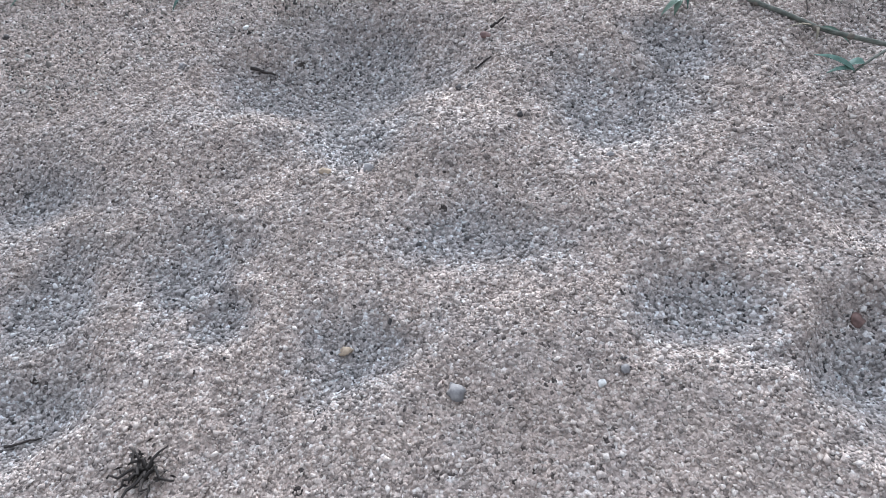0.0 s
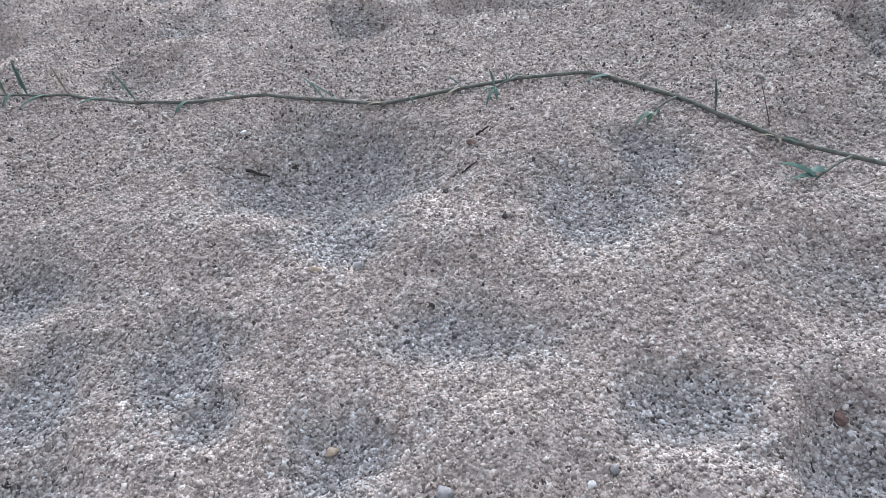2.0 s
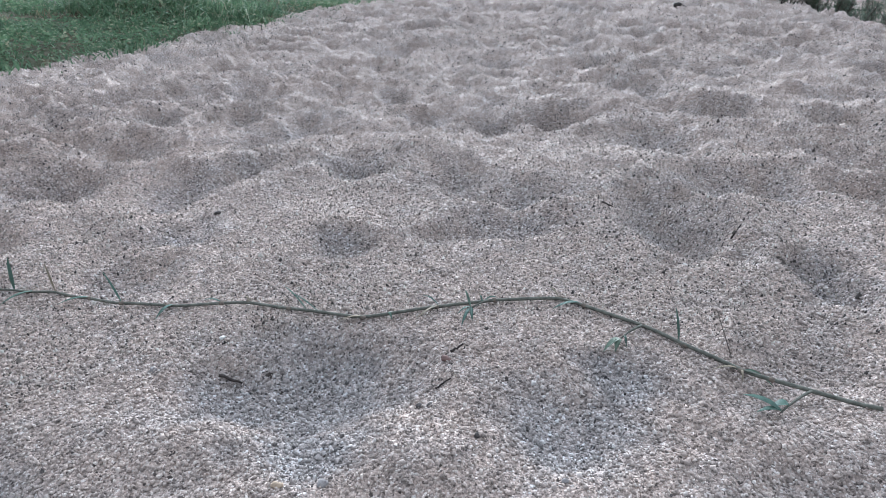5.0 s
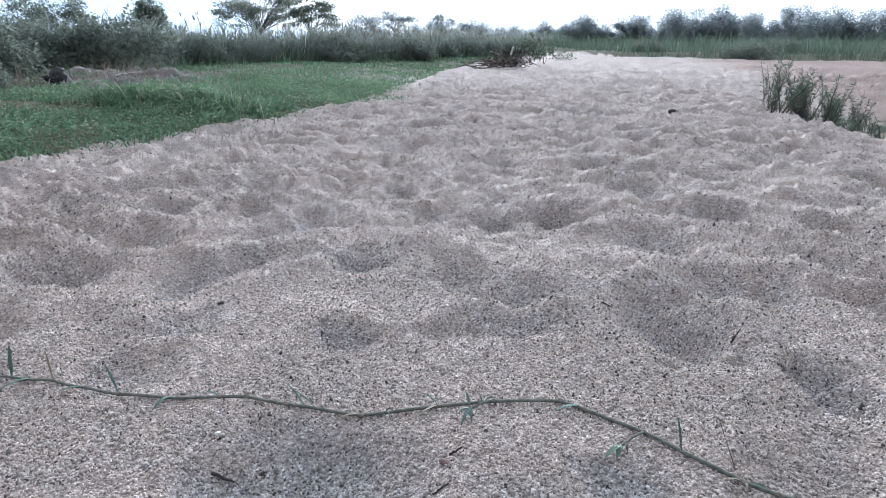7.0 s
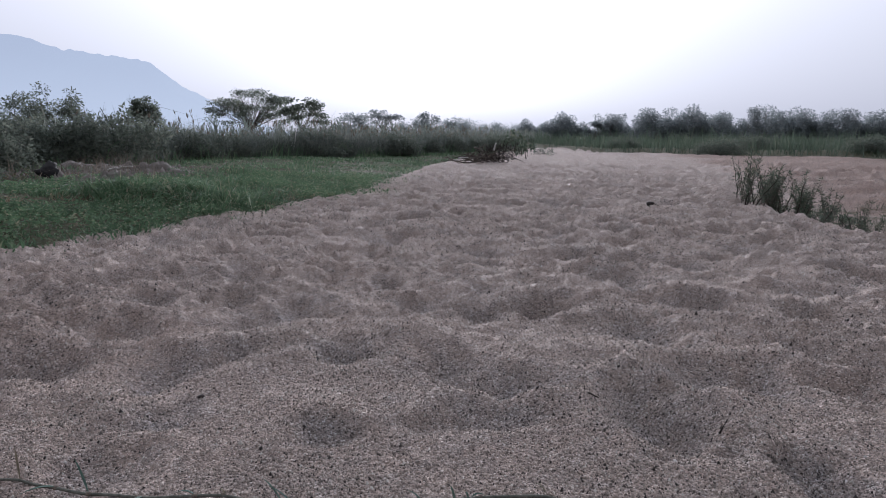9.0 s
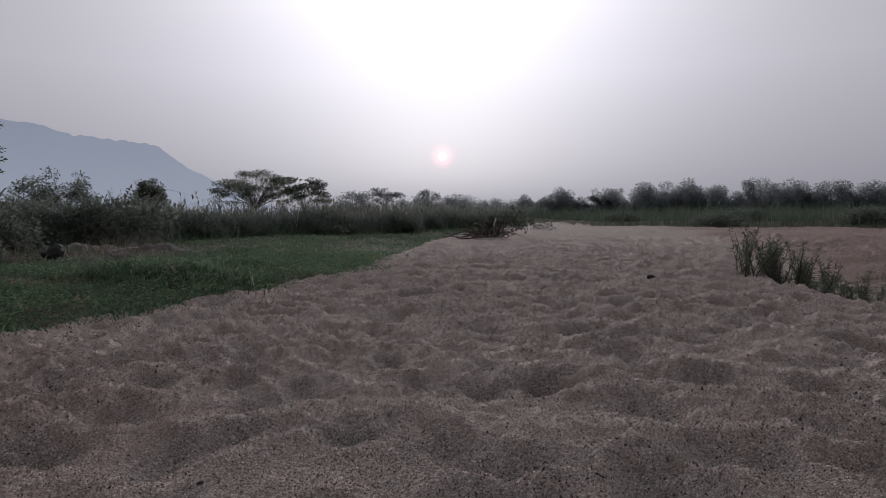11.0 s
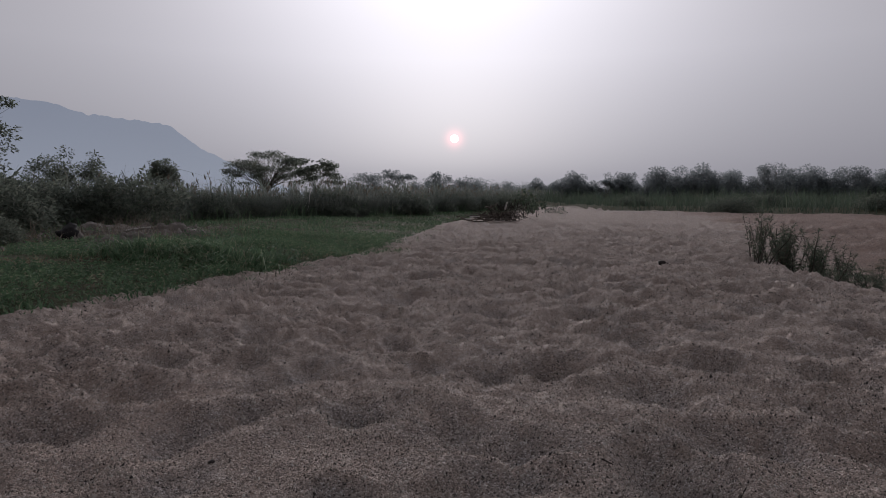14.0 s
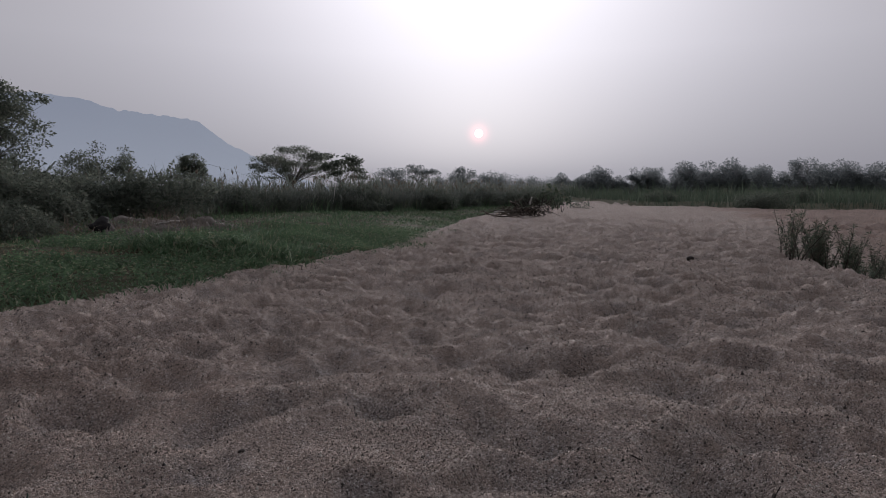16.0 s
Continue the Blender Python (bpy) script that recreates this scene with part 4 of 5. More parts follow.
weeds = [weed_plant((4.2, 8.3), "bushy grey-green weed with narrow leaves", 0.70, 16, 0.5), weed_plant((4.5, 8.1), "tall grey-green weed with narrow leaves", 0.74, 11),
         weed_plant((4.2, 7.4), "low spreading weed in the gully", 0.42, 9, 0.7)]
for k, x, y, s, turn in ((1, 4.40, 8.75, 0.95, 140), (1, 4.33, 8.5, 0.85, 75), (0, 4.75, 8.75, 0.95, 40), (0, 4.95, 8.45, 0.8, 200), (0, 4.62, 8.5, 0.95, 280), (0, 4.85, 8.7, 0.85, 95), (1, 5.05, 8.6, 0.7, 310), (2, 4.3, 8.2, 1.1, 80), (0, 4.95, 7.9, 0.8, 170), (2, 4.9, 7.4, 1.0, 250), (2, 4.5, 7.2, 0.95, 20), (2, 5.2, 7.0, 0.95, 130), (1, 5.25, 7.7, 0.6, 90),
                         (2, 5.0, 6.5, 0.9, 210), (1, 5.6, 6.7, 0.5, 15), (2, 4.9, 6.0, 0.7, 330)):
    x, y = x - 0.45, y - 0.3
    copy_thing(weeds[k], Matrix.LocRotScale((x, y, float(ground_z(x, y)) - 0.01), Euler((0, 0, radians(turn))), (s, s, s)))
for k in range(17):
    y = rng.uniform(5.6, 8.8)
    x = float(np.interp(y, (5.5, 7, 7.8, 8.9), (3.75, 3.75, 3.9, 4.1))) + abs(rng.normal()) * 0.8 + 0.12
    s = rng.uniform(0.4, 0.8)
    copy_thing(weeds[2 if k % 4 else 0], Matrix.LocRotScale((x, y, float(ground_z(x, y)) - 0.01), Euler((0, 0, rng.uniform(0, 6.28))), (s, s, s * rng.uniform(0.7, 1.0))))
sward("gully_grass", "thin green grass in the low gully", "grass", scatter(7000, 3.4, 8.5, 4.5, 10.5, lambda x, y: (gully(x, y) > 0.55) & (ripple(x, y, 0.5, 61) > 0.05)), 0.19, 0.007, WEED, 0.8)

# ---- driftwood and odd things ----


def rock(name, at, size, mat, label, category, seed, squash=(1, 1, 0.7), sink=0.25, rough=0.3, turn=0.0, detail=2, group=""):
    bm = bmesh.new()
    bmesh.ops.create_icosphere(bm, subdivisions=detail, radius=0.5)
    for v in bm.verts:
        k = 1 + rough * noise.noise(v.co * 2.1 + Vector((seed * 7.3, seed * 1.7, 0))) + 0.4 * rough * noise.noise(v.co * 5.3 + Vector((seed, 0, seed * 3.1)))
        v.co = Vector((v.co.x * squash[0], v.co.y * squash[1], v.co.z * squash[2])) * k * size
    for f in bm.faces:
        f.smooth = detail > 1
    me = bpy.data.meshes.new(name)
    bm.to_mesh(me)
    bm.free()
    me.materials.append(mat)
    ob = new(name, me)
    ob.matrix_world = pose(at[0], at[1], float(ground_z(at[0], at[1])) + size * squash[2] * (0.5 - sink), 0, 0, turn)
    return tagged(ob, label, category, group)


def driftwood_pile():
    root = thing("driftwood_pile", (1.45, 21.4, float(ground_z(1.45, 21.4))), "heap of dark dry driftwood branches washed onto the sand's edge", "driftwood")
    for k in range(46):
        a = rng.normal() * 0.5 + (math.pi if rng.uniform() < 0.5 else 0)
        long = rng.uniform(0.4, 1.15)
        c = np.array([rng.normal() * 0.42, rng.normal() * 0.28, rng.uniform(0.03, 0.5)])
        c[2] *= max(0.2, 1 - abs(c[0]) / 1.4)
        d = np.array([math.cos(a), math.sin(a) * 0.7, rng.normal() * 0.3]) * long / 2
        p = curve_path(c - d, c + d, rng.normal() * 0.05, 6, 0.03)
        p[:, 2] = np.maximum(p[:, 2], 0.015)
        r = rng.uniform(0.012, 0.035)
        part("branch", Geo().tube(p, np.linspace(r, r * 0.4, 6), 6), DRIFT, root, smooth=True)
    for x, z, w in ((-0.75, 0.16, 0.34), (-0.95, 0.08, 0.25), (0.42, 0.42, 0.26)):
        p = curve_path((x, -0.3, z), (x + w * (0.3 if x > 0 else 1), -0.32, z + (w if x > 0 else 0.03)), 0.02, 5)
        part("bleached_branch", Geo().tube(p, np.linspace(0.035, 0.02, 5), 6), BLEACHED, root, "sun-bleached pale branch", True)
    twigs = Geo()
    for k in range(320):
        c = np.array([rng.normal() * 0.35 + 0.55, rng.normal() * 0.25, rng.uniform(0.03, 0.5)])
        d = rng.normal(size=3) * np.array([0.16, 0.12, 0.14]) + np.array([0, 0, 0.12])
        twigs.tube(curve_path(c, c + d, 0.02, 4, 0.01), np.linspace(0.008, 0.003, 4), 4)
    part("twig_tangle", twigs, TWIG, root, "tangle of thin dark twigs")["kind"] = "stuff"
    return root


driftwood_pile()
grow("sapling", (2.9, 24), "leafy green sapling behind the driftwood", 1.15, 0.95, 0.3, 260, 0.14, WEED, 14, 0, 0.13, 0.012, "saplings by the driftwood", "sapling", 3)
grow("sapling", (3.5, 25), "small leafy sapling behind the driftwood", 0.9, 0.7, 0.3, 160, 0.13, WEED, 10, 0, 0.13, 0.012, "saplings by the driftwood", "sapling", 3)
grow("sapling", (5.0, 30), "low sapling at the sand's far end", 0.35, 0.9, 0.1, 180, 0.09, FOLIAGE, 10, 0, 0.2, 0.012, "saplings by the driftwood", "sapling", 3)


def mound(name, at, size, label, mat, seed, turn=0):
    """A heap of loose earth: a lumpy dome that merges with the ground."""
    u = np.linspace(-1, 1, 56)
    x, y = np.meshgrid(u, u, indexing="ij")
    r = np.hypot(x, y)
    z = smooth01(1.15 - r) * (0.45 + 0.45 * ripple(x, y, 0.4, seed) + 0.5 * ripple(x, y, 0.17, seed + 1) + 0.3 * ripple(x, y, 0.075, seed + 2)) - 0.06 - 0.3 * smooth01((r - 0.95) / 0.15)
    n = len(u)
    i, j = np.meshgrid(np.arange(n - 1), np.arange(n - 1), indexing="ij")
    quads = np.stack([i * n + j, (i + 1) * n + j, (i + 1) * n + j + 1, i * n + j + 1], -1).reshape(-1, 4)
    ob = new(name, Geo().add(np.stack([x * size[0], y * size[1], z * size[2]], -1).reshape(-1, 3), quads).mesh(name, mat, True))
    ob.matrix_world = pose(at[0], at[1], float(ground_z(*at)) + 0.01, 0, 0, turn)
    return tagged(ob, label, "mound", "earth mounds")


mound("earth_mound", (-4.35, 8.75), (0.62, 0.5, 0.17), "low heap of bare pale earth on the bank", EARTH, 71)
mound("earth_mound", (-5.0, 11.2), (0.85, 0.7, 0.20), "broad heap of bare brown earth before the reeds", EARTH, 74, 20)
mound("earth_mound", (-6.3, 12.0), (1.2, 0.9, 0.15), "broad heap of reddish earth under the reeds", EARTH, 77, 50)
rock("charred_stump", (-5.75, 9.7), 0.27, BLACK, "blackened ragged stump beside the dirt patch", "stump", 3, (1.0, 0.8, 0.95), 0.15, 0.9, 20, 3)
rock("dung_lump", (2.3, 7.22), 0.085, DUNG, "dark dried dung lump on the sand", "dung", 5, (1.15, 1, 0.75), 0.08)
rock("pale_chip", (2.58, 6.98), 0.055, PEBBLE_PALE, "flat pale chip lying in the sand", "stone", 8, (1.4, 0.8, 0.25), 0.3)


def stick(name, a, b, r, mat, label, category="stick", lift=0.0, group="", sag=0.0):
    """A thin dry stick from a to b, each x, y and height above the sand."""
    za, zb = float(ground_z(a[0], a[1])), float(ground_z(b[0], b[1]))
    origin = np.array([a[0], a[1], za])
    p = curve_path((0, 0, a[2]), (b[0] - a[0], b[1] - a[1], zb - za + b[2]), sag, 7, r * 0.25)
    me = Geo().tube(p, np.linspace(r, r * 0.55, 7), 6).mesh(name, mat, True)
    ob = new(name, me)
    ob.matrix_world = pose(*origin)
    return tagged(ob, label, category, group)


stick("pale_plank", (-5.3, 10.45, 0.10), (-4.85, 10.4, 0.16), 0.022, BLEACHED, "pale bleached branch lying on the earth heap")
stick("dead_stalk", (-4.95, 22.0, 0), (-4.8, 22.1, 0.95), 0.02, BLEACHED, "pale dead stalk leaning at the reeds' edge")
stick("dead_stalk", (-5.2, 21.9, 0), (-4.9, 22.0, 0.55), 0.016, BLEACHED, "short pale dead stalk leaning on another")

# ---- the runner on the sand ----
RUN_X = (-1.225, -1.09, -0.92, -0.83, -0.72, -0.54, -0.44, -0.27, -0.11, 0.02, 0.17, 0.32, 0.46, 0.65)
RUN_Y = (1.795, 1.77, 1.73, 1.70, 1.69, 1.70, 1.67, 1.63, 1.67, 1.69, 1.69, 1.57, 1.42, 1.305)


def run_at(x):
    y = float(np.interp(x, RUN_X, RUN_Y))
    return np.array([x, y, run_z(x)])


def run_z(x):
    """The stiff runner bridges the hollows that it crosses."""
    xs = x + np.linspace(-0.24, 0.24, 25)
    zs = ground_z(xs, np.interp(xs, RUN_X, RUN_Y))
    return max(float(0.35 * zs.max() + 0.65 * zs.mean()) + 0.006, float(ground_z(x, np.interp(x, RUN_X, RUN_Y))) + 0.0065)


runner = thing("grass_runner", (0, 0, 0), "long jointed grey-green grass runner lying across the sand", "grass runner")
xs = np.linspace(RUN_X[0], RUN_X[-1], 90)
stem_path = np.array([run_at(x) for x in xs])
k3 = np.array([0.25, 0.5, 0.25])
for i in (1, 2):
    stem_path[1:-1, i] = np.convolve(stem_path[:, i], k3, "valid")
part("stem", Geo().tube(stem_path, np.interp(xs, (-1.225, -0.9, 0.65), (0.0026, 0.0033, 0.0040)), 8), STOLON, runner, smooth=True)
for x in (-1.09, -0.92, -0.83, -0.72, -0.60, -0.54, -0.44, -0.27, -0.11, 0.02, 0.17, 0.215, 0.32, 0.385, 0.46, 0.505):
    c = run_at(x)
    d = run_at(x + 0.004) - c
    d[2] = 0
    d /= np.linalg.norm(d)
    part("joint", Geo().tube(np.stack([c - d * 0.006, c - d * 0.002, c + d * 0.002, c + d * 0.006]), [0.0035, 0.0052, 0.0052, 0.0035], 8), NODE, runner, "brownish swollen joint", True)


def runner_leaf(base, tip, width, name="leaf", mat=None, bow=0.006):
    """A folded strap leaf with a point, from base to tip (heights over the sand)."""
    a, b = np.asarray(base, float), np.array([tip[0], tip[1], float(ground_z(tip[0], tip[1])) + tip[2]])
    t = np.linspace(0, 1, 7)[:, None]
    rib = a * (1 - t) + b * t + np.array([0, 0, bow]) * 4 * t * (1 - t)
    d = b - a
    s = np.cross(d, (0, 0, 1.0))
    if np.linalg.norm(s) < 0.3 * np.linalg.norm(d):
        s = np.array([1.0, 0.2, 0])
    s /= np.linalg.norm(s)
    w = width * np.interp(t, (0, 0.12, 0.35, 0.7, 1), (0.35, 0.8, 1.0, 0.7, 0.04))
    fold = np.array([0, 0, 1.0]) * w * 0.28
    top = np.stack([rib + s * w / 2 + fold, rib, rib - s * w / 2 + fold], 1)
    low = top - np.array([0, 0, 0.0007])
    v = np.concatenate([top.reshape(-1, 3), low.reshape(-1, 3)])
    quads = []
    for i in range(6):
        for j in (0, 1):
            q = [i * 3 + j, i * 3 + j + 1, i * 3 + j + 4, i * 3 + j + 3]
            quads += [q, [21 + k for k in q[::-1]]]
        for j in (0, 2):
            quads.append([i * 3 + j, (i + 1) * 3 + j, 21 + (i + 1) * 3 + j, 21 + i * 3 + j])
    part(name, Geo().add(v, quads), mat or STOLON_LEAF, runner, smooth=True)


def run_leaf(x, dx, dy, up, width=0.011, mat=None):
    c = run_at(x)
    up, width = up * (1.3 if up > 0.02 else 1.0), width * 0.78
    runner_leaf(c + np.array([0, 0, 0.003]), (x + dx, c[1] + dy, up), width, "leaf" if mat is None else "dry_leaf", mat)


# blades standing up, or lying towards the near side of the stem
run_leaf(-1.22, -0.055, -0.02, 0.008)
run_leaf(-1.185, 0.002, 0.01, 0.062, 0.010)
run_leaf(-1.125, 0.004, 0.01, 0.070, 0.012)
run_leaf(-1.165, -0.006, -0.045, 0.006)
run_leaf(-1.075, -0.045, -0.055, 0.006)
run_leaf(-1.01, -0.012, 0.012, 0.062, 0.007, DRY_LEAF)
run_leaf(-0.92, -0.055, -0.035, 0.006, 0.008)
run_leaf(-0.83, -0.035, 0.02, 0.075, 0.007)
run_leaf(-0.71, -0.018, -0.05, 0.005, 0.012)
run_leaf(-0.60, -0.045, 0.012, 0.012, 0.006)
run_leaf(-0.535, -0.015, 0.01, 0.018, 0.006, DRY_LEAF)
run_leaf(-0.40, -0.045, 0.02, 0.045, 0.006)
run_leaf(-0.375, -0.06, 0.02, 0.035, 0.005)
run_leaf(-0.275, -0.05, -0.012, 0.004, 0.006, DRY_LEAF)
run_leaf(-0.215, 0.008, -0.016, 0.004, 0.008)
run_leaf(-0.105, -0.035, 0.015, 0.022, 0.005)
run_leaf(-0.105, -0.052, -0.05, 0.006, 0.007, DRY_LEAF)
run_leaf(0.0, 0.03, 0.006, 0.012, 0.007)
run_leaf(0.165, -0.022, 0.02, 0.022, 0.006, DRY_LEAF)
run_leaf(0.205, -0.06, -0.015, 0.006, 0.011)
run_leaf(0.375, -0.012, 0.012, 0.062, 0.007)
run_leaf(0.455, -0.05, -0.005, 0.006, 0.005, DRY_LEAF)
run_leaf(0.46, -0.006, -0.025, 0.003, 0.006, DRY_LEAF)
run_leaf(0.465, 0.05, -0.02, 0.012, 0.016)


def side_shoot(x, to, leaves):
    """A thin side branch with its own small blades."""
    a = run_at(x)
    b = np.array([to[0], to[1], float(ground_z(*to)) + 0.012])
    part("side_shoot", Geo().tube(curve_path(a, b, 0.006, 6), np.linspace(0.0032, 0.0016, 6), 6), STOLON, runner, smooth=True)
    for f, dx, dy, up, w in leaves:
        runner_leaf(a * (1 - f) + b * f + np.array([0, 0, 0.004]), (a[0] * (1 - f) + b[0] * f + dx, a[1] * (1 - f) + b[1] * f + dy, up), w)


side_shoot(0.02, (-0.035, 1.645), ((1.0, -0.022, -0.055, 0.005, 0.008), (1.0, 0.002, -0.04, 0.005, 0.008), (1.0, -0.03, -0.018, 0.01, 0.005), (1.0, -0.012, 0.02, 0.05, 0.006), (0.5, -0.006, 0.008, 0.03, 0.005)))
side_shoot(0.32, (0.255, 1.51), ((1.0, -0.035, -0.02, 0.006, 0.012), (1.0, -0.012, -0.022, 0.006, 0.013), (0.8, 0.0, -0.022, 0.004, 0.005)))
side_shoot(0.56, (0.485, 1.315), ((1.0, -0.055, 0.03, 0.02, 0.013), (1.0, -0.045, -0.005, 0.006, 0.010), (0.75, -0.03, 0.004, 0.012, 0.016)))
stick("dry_stalk", (0.465, 1.47, 0.0), (0.448, 1.53, 0.065), 0.0011, DRIFT, "thin dry grass stalk standing in the sand", "stalk")

# ---- pebbles and litter on the near sand ----
PEBBLES = ((-0.29, 0.87, 0.017, PEBBLE_TAN), (-0.04, 1.27, 0.013, PEBBLE_DARK), (-0.66, 1.46, 0.020, PEBBLE_GREY), (-1.09, 1.61, 0.017, PEBBLE_DARK),
           (0.06, 0.84, 0.008, PEBBLE_DARK), (-0.19, 1.0, 0.011, PEBBLE_DARK), (-0.14, 1.35, 0.015, PEBBLE_DARK), (-0.12, 1.352, 0.012, PEBBLE_DARK), (0.09, 1.17, 0.013, PEBBLE_GREY),
           (0.03, 0.81, 0.011, PEBBLE_PALE), (0.06, 0.825, 0.014, PEBBLE_GREY), (-0.35, 1.17, 0.018, PEBBLE_TAN), (-0.28, 1.175, 0.018, PEBBLE_GREY), (-0.78, 2.22, 0.020, PEBBLE_DARK),
           (0.52, 1.88, 0.014, PEBBLE_PALE), (-0.09, 1.485, 0.022, PEBBLE_RED), (-0.52, 0.96, 0.009, PEBBLE_PALE), (0.36, 0.90, 0.020, PEBBLE_RED), (-0.56, 1.57, 0.014, PEBBLE_PALE), (-0.14, 0.80, 0.024, PEBBLE_GREY))
for k, (x, y, size, mat) in enumerate(PEBBLES):
    what = {PEBBLE_TAN: "tan", PEBBLE_DARK: "blackish", PEBBLE_PALE: "whitish", PEBBLE_GREY: "grey", PEBBLE_RED: "reddish-brown"}[mat]
    rock("pebble", (x, y), size * 0.85, mat, f"small rough {what} pebble half sunk in coarse sand", "pebble", k + 20, (1.1, 0.9, 0.7), 0.3, 0.8, k * 47, 2, "pebbles on the sand")
stick("twig", (-0.545, 1.485, 0.008), (-0.50, 1.48, 0.008), 0.0035, TWIG, "short dark twig lying in a hollow", "twig")
stick("twig", (-0.08, 1.495, 0.012), (-0.055, 1.51, 0.018), 0.003, TWIG, "dark twig end beside a tan stone", "twig")
stick("twig", (-0.11, 1.405, 0.003), (-0.08, 1.425, 0.004), 0.0022, TWIG, "dark twig half buried in sand", "twig")
stick("twig", (-0.72, 0.755, 0.004), (-0.675, 0.765, 0.006), 0.0022, TWIG, "thin dark twig on the sand", "twig")
stick("twig", (0.385, 2.22, 0.004), (0.41, 2.195, 0.006), 0.0028, TWIG, "dark stick end beside a hollow", "twig")
stick("twig", (0.71, 2.05, 0.004), (0.745, 2.08, 0.006), 0.003, TWIG, "short dark stick on the hollow's rim", "twig")


def root_tuft(at):
    root = thing("root_tuft", (at[0], at[1], float(ground_z(*at))), "dead black tuft of fine roots stuck in the sand", "root tuft")
    for k in range(9):
        a = rng.uniform(0, 2 * np.pi)
        e = np.array([math.cos(a), math.sin(a), 0]) * rng.uniform(0.02, 0.055) + np.array([0, 0, rng.uniform(0.004, 0.02)])
        part("root", Geo().tube(curve_path((0, 0, 0.004), e, 0.006, 6, 0.003), np.linspace(0.003, 0.001, 6), 5), TWIG, root, smooth=True)
    flake = Geo()
    p = rng.normal(size=(60, 3)) * np.array([0.016, 0.012, 0.002]) + np.array([0, 0, 0.005])
    flake.leaves(p, rng.normal(size=(60, 3)) * np.array([1, 1, 0.3]), 0.011, 0.004)
    part("flakes", flake, TWIG, root)


root_tuft((-0.505, 0.715))


def litter():
    """Dark bits of bark and leaf strewn over the sand."""
    n = 8000
    r = 0.4 + 13 * rng.uniform(size=n) ** 1.05
    a = rng.uniform(-0.8, 0.8, n)
    x, y = FOOT[0] + r * np.sin(a), FOOT[1] + r * np.cos(a)
    ok = (bank(x, y) < -0.1) & (gully(x, y) < 0.2)
    x, y = x[ok], y[ok]
    size = np.clip(0.0033 * np.exp(rng.normal(size=len(x)) * 0.5) * np.interp(np.hypot(x, y), (1.5, 5), (0.9, 1.35)), 0.002, 0.012)
    grains(np.stack([x, y, ground_z(x, y) + size * 0.2], 1), size, "sand_litter", PEBBLE_DARK, "dark bits of bark and stone strewn over the sand", "litter")


def stones(v, tri, p, size, name, mat, label, category):
    """Joins copies of little stones, given as corners round their middle, into one mesh."""
    n, k = v.shape[:2]
    v = v * size[:, None, None] + p[:, None]
    tris = (np.arange(n)[:, None, None] * k + (tri if tri.ndim == 3 else tri[None])).reshape(-1, 3)
    me = Geo().add(v.reshape(-1, 3), None, tris).mesh(name, mat)
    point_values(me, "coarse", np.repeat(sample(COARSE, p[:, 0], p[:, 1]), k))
    return tagged(new(name, me), label, category, kind="stuff")


def grains(p, size, name, mat, label, category):
    """Angular little stones sunk in the sand: five flanks that meet in a blunt crooked top."""
    n = len(p)
    a = rng.uniform(0, 2 * np.pi, (n, 1)) + np.arange(5)[None] * 2 * np.pi / 5 + rng.normal(size=(n, 5)) * 0.22
    reach = 0.50 * rng.uniform(0.75, 1.25, (n, 5)) * np.exp(0.14 * np.cos(2 * a + rng.uniform(0, 6.28, (n, 1))))
    ring = np.stack([np.cos(a) * reach, np.sin(a) * reach, -0.42 + rng.normal(size=(n, 5)) * 0.10], -1)
    top = np.concatenate([rng.normal(size=(n, 1, 2)) * 0.13, rng.uniform(0.36, 0.66, (n, 1, 1))], 2)
    k = np.arange(5)
    return stones(np.concatenate([ring, top], 1), np.stack([k, (k + 1) % 5, np.full(5, 5)], -1), p, size, name, mat, label, category)


def round_grains(p, size, name, mat, label, category):
    """Water-worn grains, eight faces each, lying at any tilt."""
    n = len(p)
    base = np.array([[1, 0, 0], [0, 1, 0], [-1, 0, 0], [0, -1, 0], [0, 0, 1], [0, 0, -1]], float) * 0.5
    v = base[None] * rng.uniform(0.75, 1.3, (n, 6, 1)) * np.array([1.1, 1.0, 0.8]) + rng.normal(size=(n, 6, 3)) * 0.10
    q = rng.normal(size=(n, 4)) * np.array([1, 0.6, 0.6, 1])
    q /= np.linalg.norm(q, axis=1)[:, None]
    w, u = q[:, None, 0:1], q[:, None, 1:]
    t = 2 * np.cross(u, v)
    tri = np.array([[0, 1, 4], [1, 2, 4], [2, 3, 4], [3, 0, 4], [1, 0, 5], [2, 1, 5], [3, 2, 5], [0, 3, 5]])
    v = v + w * t + np.cross(u, t)
    # the lowest faces are buried
    shown = np.argsort(-v[:, tri, 2].mean(2), axis=1)[:, :6]
    return stones(v, tri[shown], p, size, name, mat, label, category)


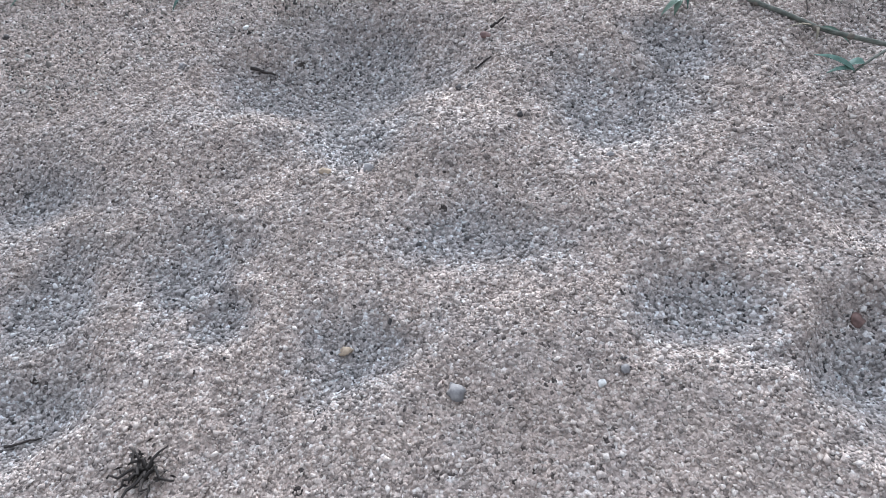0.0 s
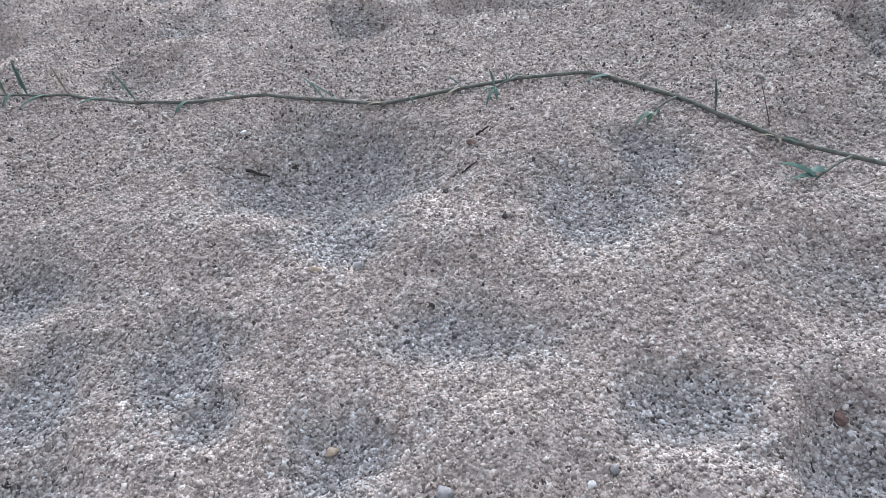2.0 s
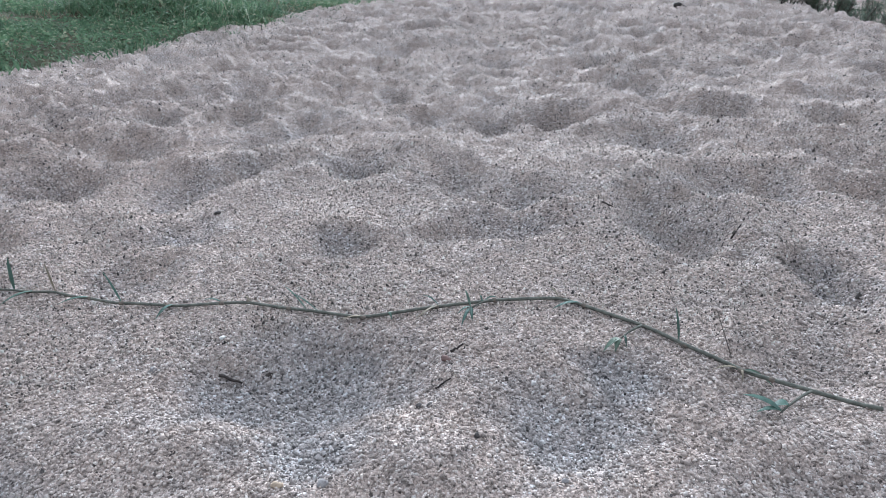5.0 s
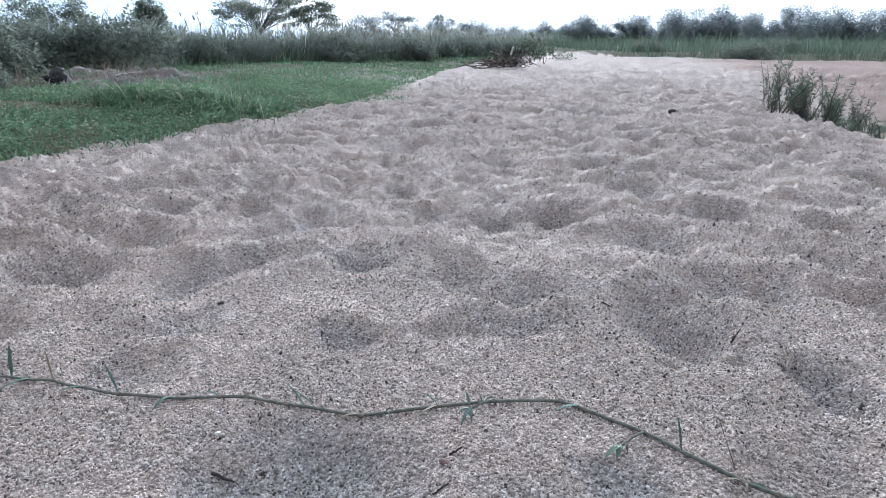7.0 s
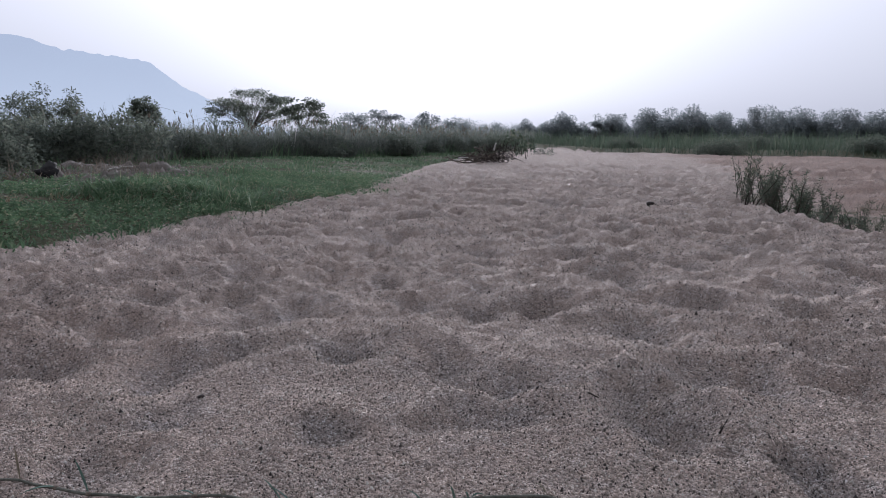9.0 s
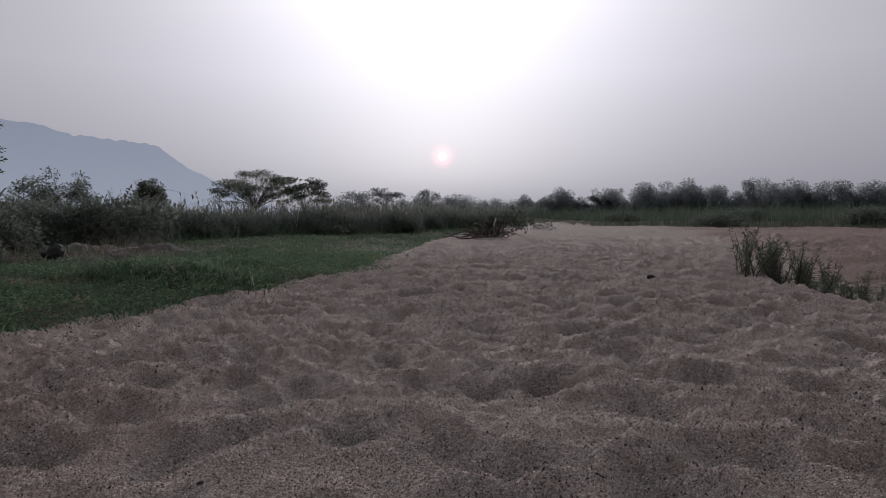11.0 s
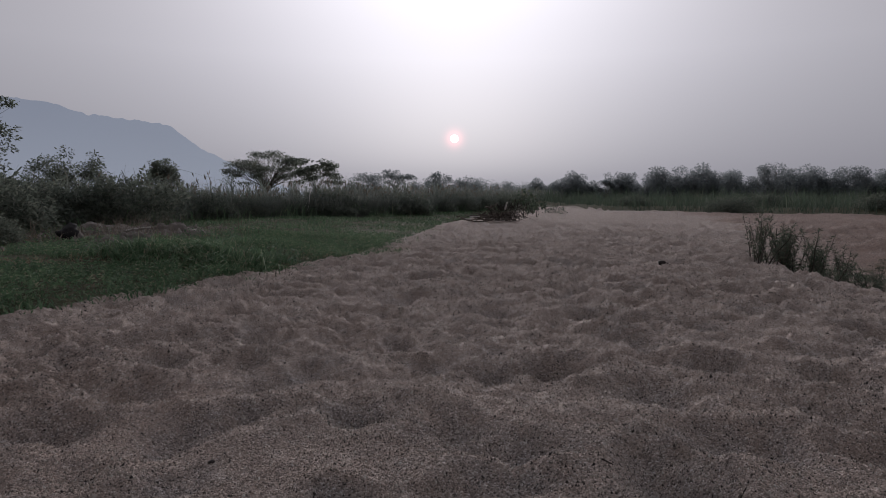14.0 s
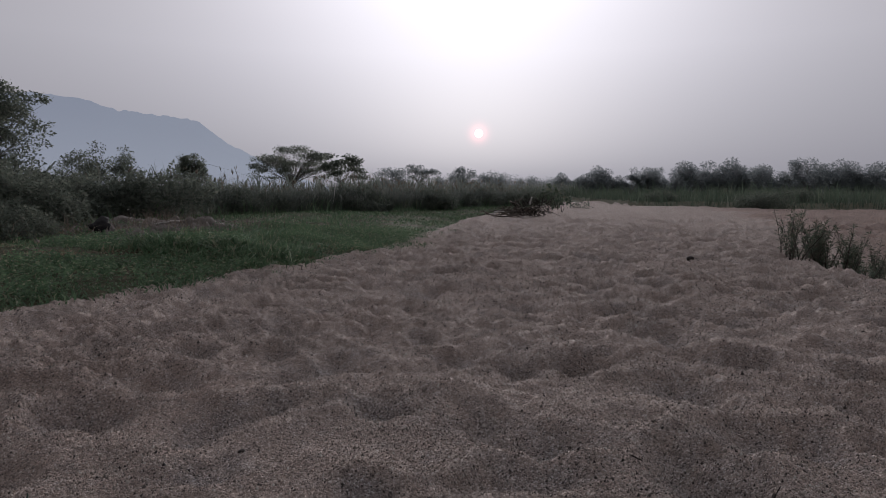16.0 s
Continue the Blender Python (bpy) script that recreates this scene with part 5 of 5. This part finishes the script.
def near_grains():
    """The bed of coarse grains on the nearest sand, each half sunk among the others."""
    n = 490000
    x, y = rng.uniform(-2.2, 1.8, n), rng.uniform(0.56, 3.4, n)
    share = np.interp(y, (0.56, 1.0, 1.7, 2.4, 3.4), (1.0, 0.85, 0.5, 0.22, 0.0))
    ok = (rng.uniform(size=n) < share) & (np.abs(x + 0.15) < 0.28 + 0.72 * (y - 0.2))
    x, y = x[ok], y[ok]
    size = np.clip(0.0045 * np.clip(y / 0.95, 1.0, 1.5) ** 0.6 * (0.9 + 0.2 * sample(COARSE, x, y)) * np.exp(rng.normal(size=len(x)) * 0.33), 0.0024, 0.010)
    round_grains(np.stack([x, y, ground_z(x, y) + size * rng.uniform(0.05, 0.36, len(x))], 1), size, "sand_grains", GRAIN, "loose coarse grains of quartz and feldspar on the sand", "sand grains")


def mound_clods():
    """Crumbs and clods of dry earth over the mounds, with dead stalks between."""
    n = 900
    x, y = -5.3 + rng.normal(size=n) * 0.75, 10.6 + rng.normal(size=n) * 1.1
    size = np.clip(0.03 * np.exp(rng.normal(size=n) * 0.55), 0.012, 0.11)
    grains(np.stack([x, y, ground_z(x, y) + 0.02 + rng.uniform(0, 0.07, n)], 1), size, "earth_clods", EARTH, "crumbled clods of dry earth over the mounds", "earth clods")
    p = np.stack([-5.5 + rng.normal(size=700) * 1.1, 10.8 + rng.normal(size=700) * 1.3, np.zeros(700)], 1)
    p[:, 2] = ground_z(p[:, 0], p[:, 1])
    sward("dry_stalks", "thin dead stalks standing round the bare earth", "stalks", p, 0.38, 0.008, PLUME, 0.5)


mound_clods()


def gravel():
    """Small stones of every shade among the sand, out to where they can no longer be told apart."""
    n = 170000
    r = 1.2 + 14.4 * rng.uniform(size=n) ** 1.35
    a = rng.uniform(-0.75, 0.75, n)
    x, y = FOOT[0] + r * np.sin(a), FOOT[1] + r * np.cos(a)
    ok = (bank(x, y) < 0) & (gully(x, y) < 0.3) & (rng.uniform(size=n) < 0.55 + 0.55 * ripple(x, y, 0.35, 93) + 0.35 * ripple(x, y, 1.1, 94))
    x, y, r = x[ok], y[ok], r[ok]
    size = np.clip(0.0045 * np.exp(rng.normal(size=len(x)) * 0.35) * np.interp(r, (0.8, 1.9, 5, 14), (0.8, 1.1, 1.8, 2.6)), 0.0022, 0.018)
    grains(np.stack([x, y, ground_z(x, y) + size * 0.3], 1), size, "sand_gravel", GRAVEL, "small dark and pale stones mixed into the sand", "gravel")


def clods():
    """Crumbs of damp sand kicked out of the hollows, half sunk."""
    n = 20000
    r = 1.9 + 15 * rng.uniform(size=n) ** 1.2
    a = rng.uniform(-0.75, 0.75, n)
    x, y = FOOT[0] + r * np.sin(a), FOOT[1] + r * np.cos(a)
    ok = (bank(x, y) < 0) & (gully(x, y) < 0.6) & (ripple(x, y, 0.45, 91) + 0.6 * ripple(x, y, 1.7, 92) > -0.15)
    x, y, r = x[ok], y[ok], r[ok]
    size = np.clip(0.0030 * r * np.exp(rng.normal(size=len(x)) * 0.4), 0.008, 0.04)
    grains(np.stack([x, y, ground_z(x, y) + size * 0.14], 1), size, "sand_clods", SAND, "half-sunk crumbs of coarse sand between the hollows", "sand clods")


gravel()
clods()
litter()
near_grains()
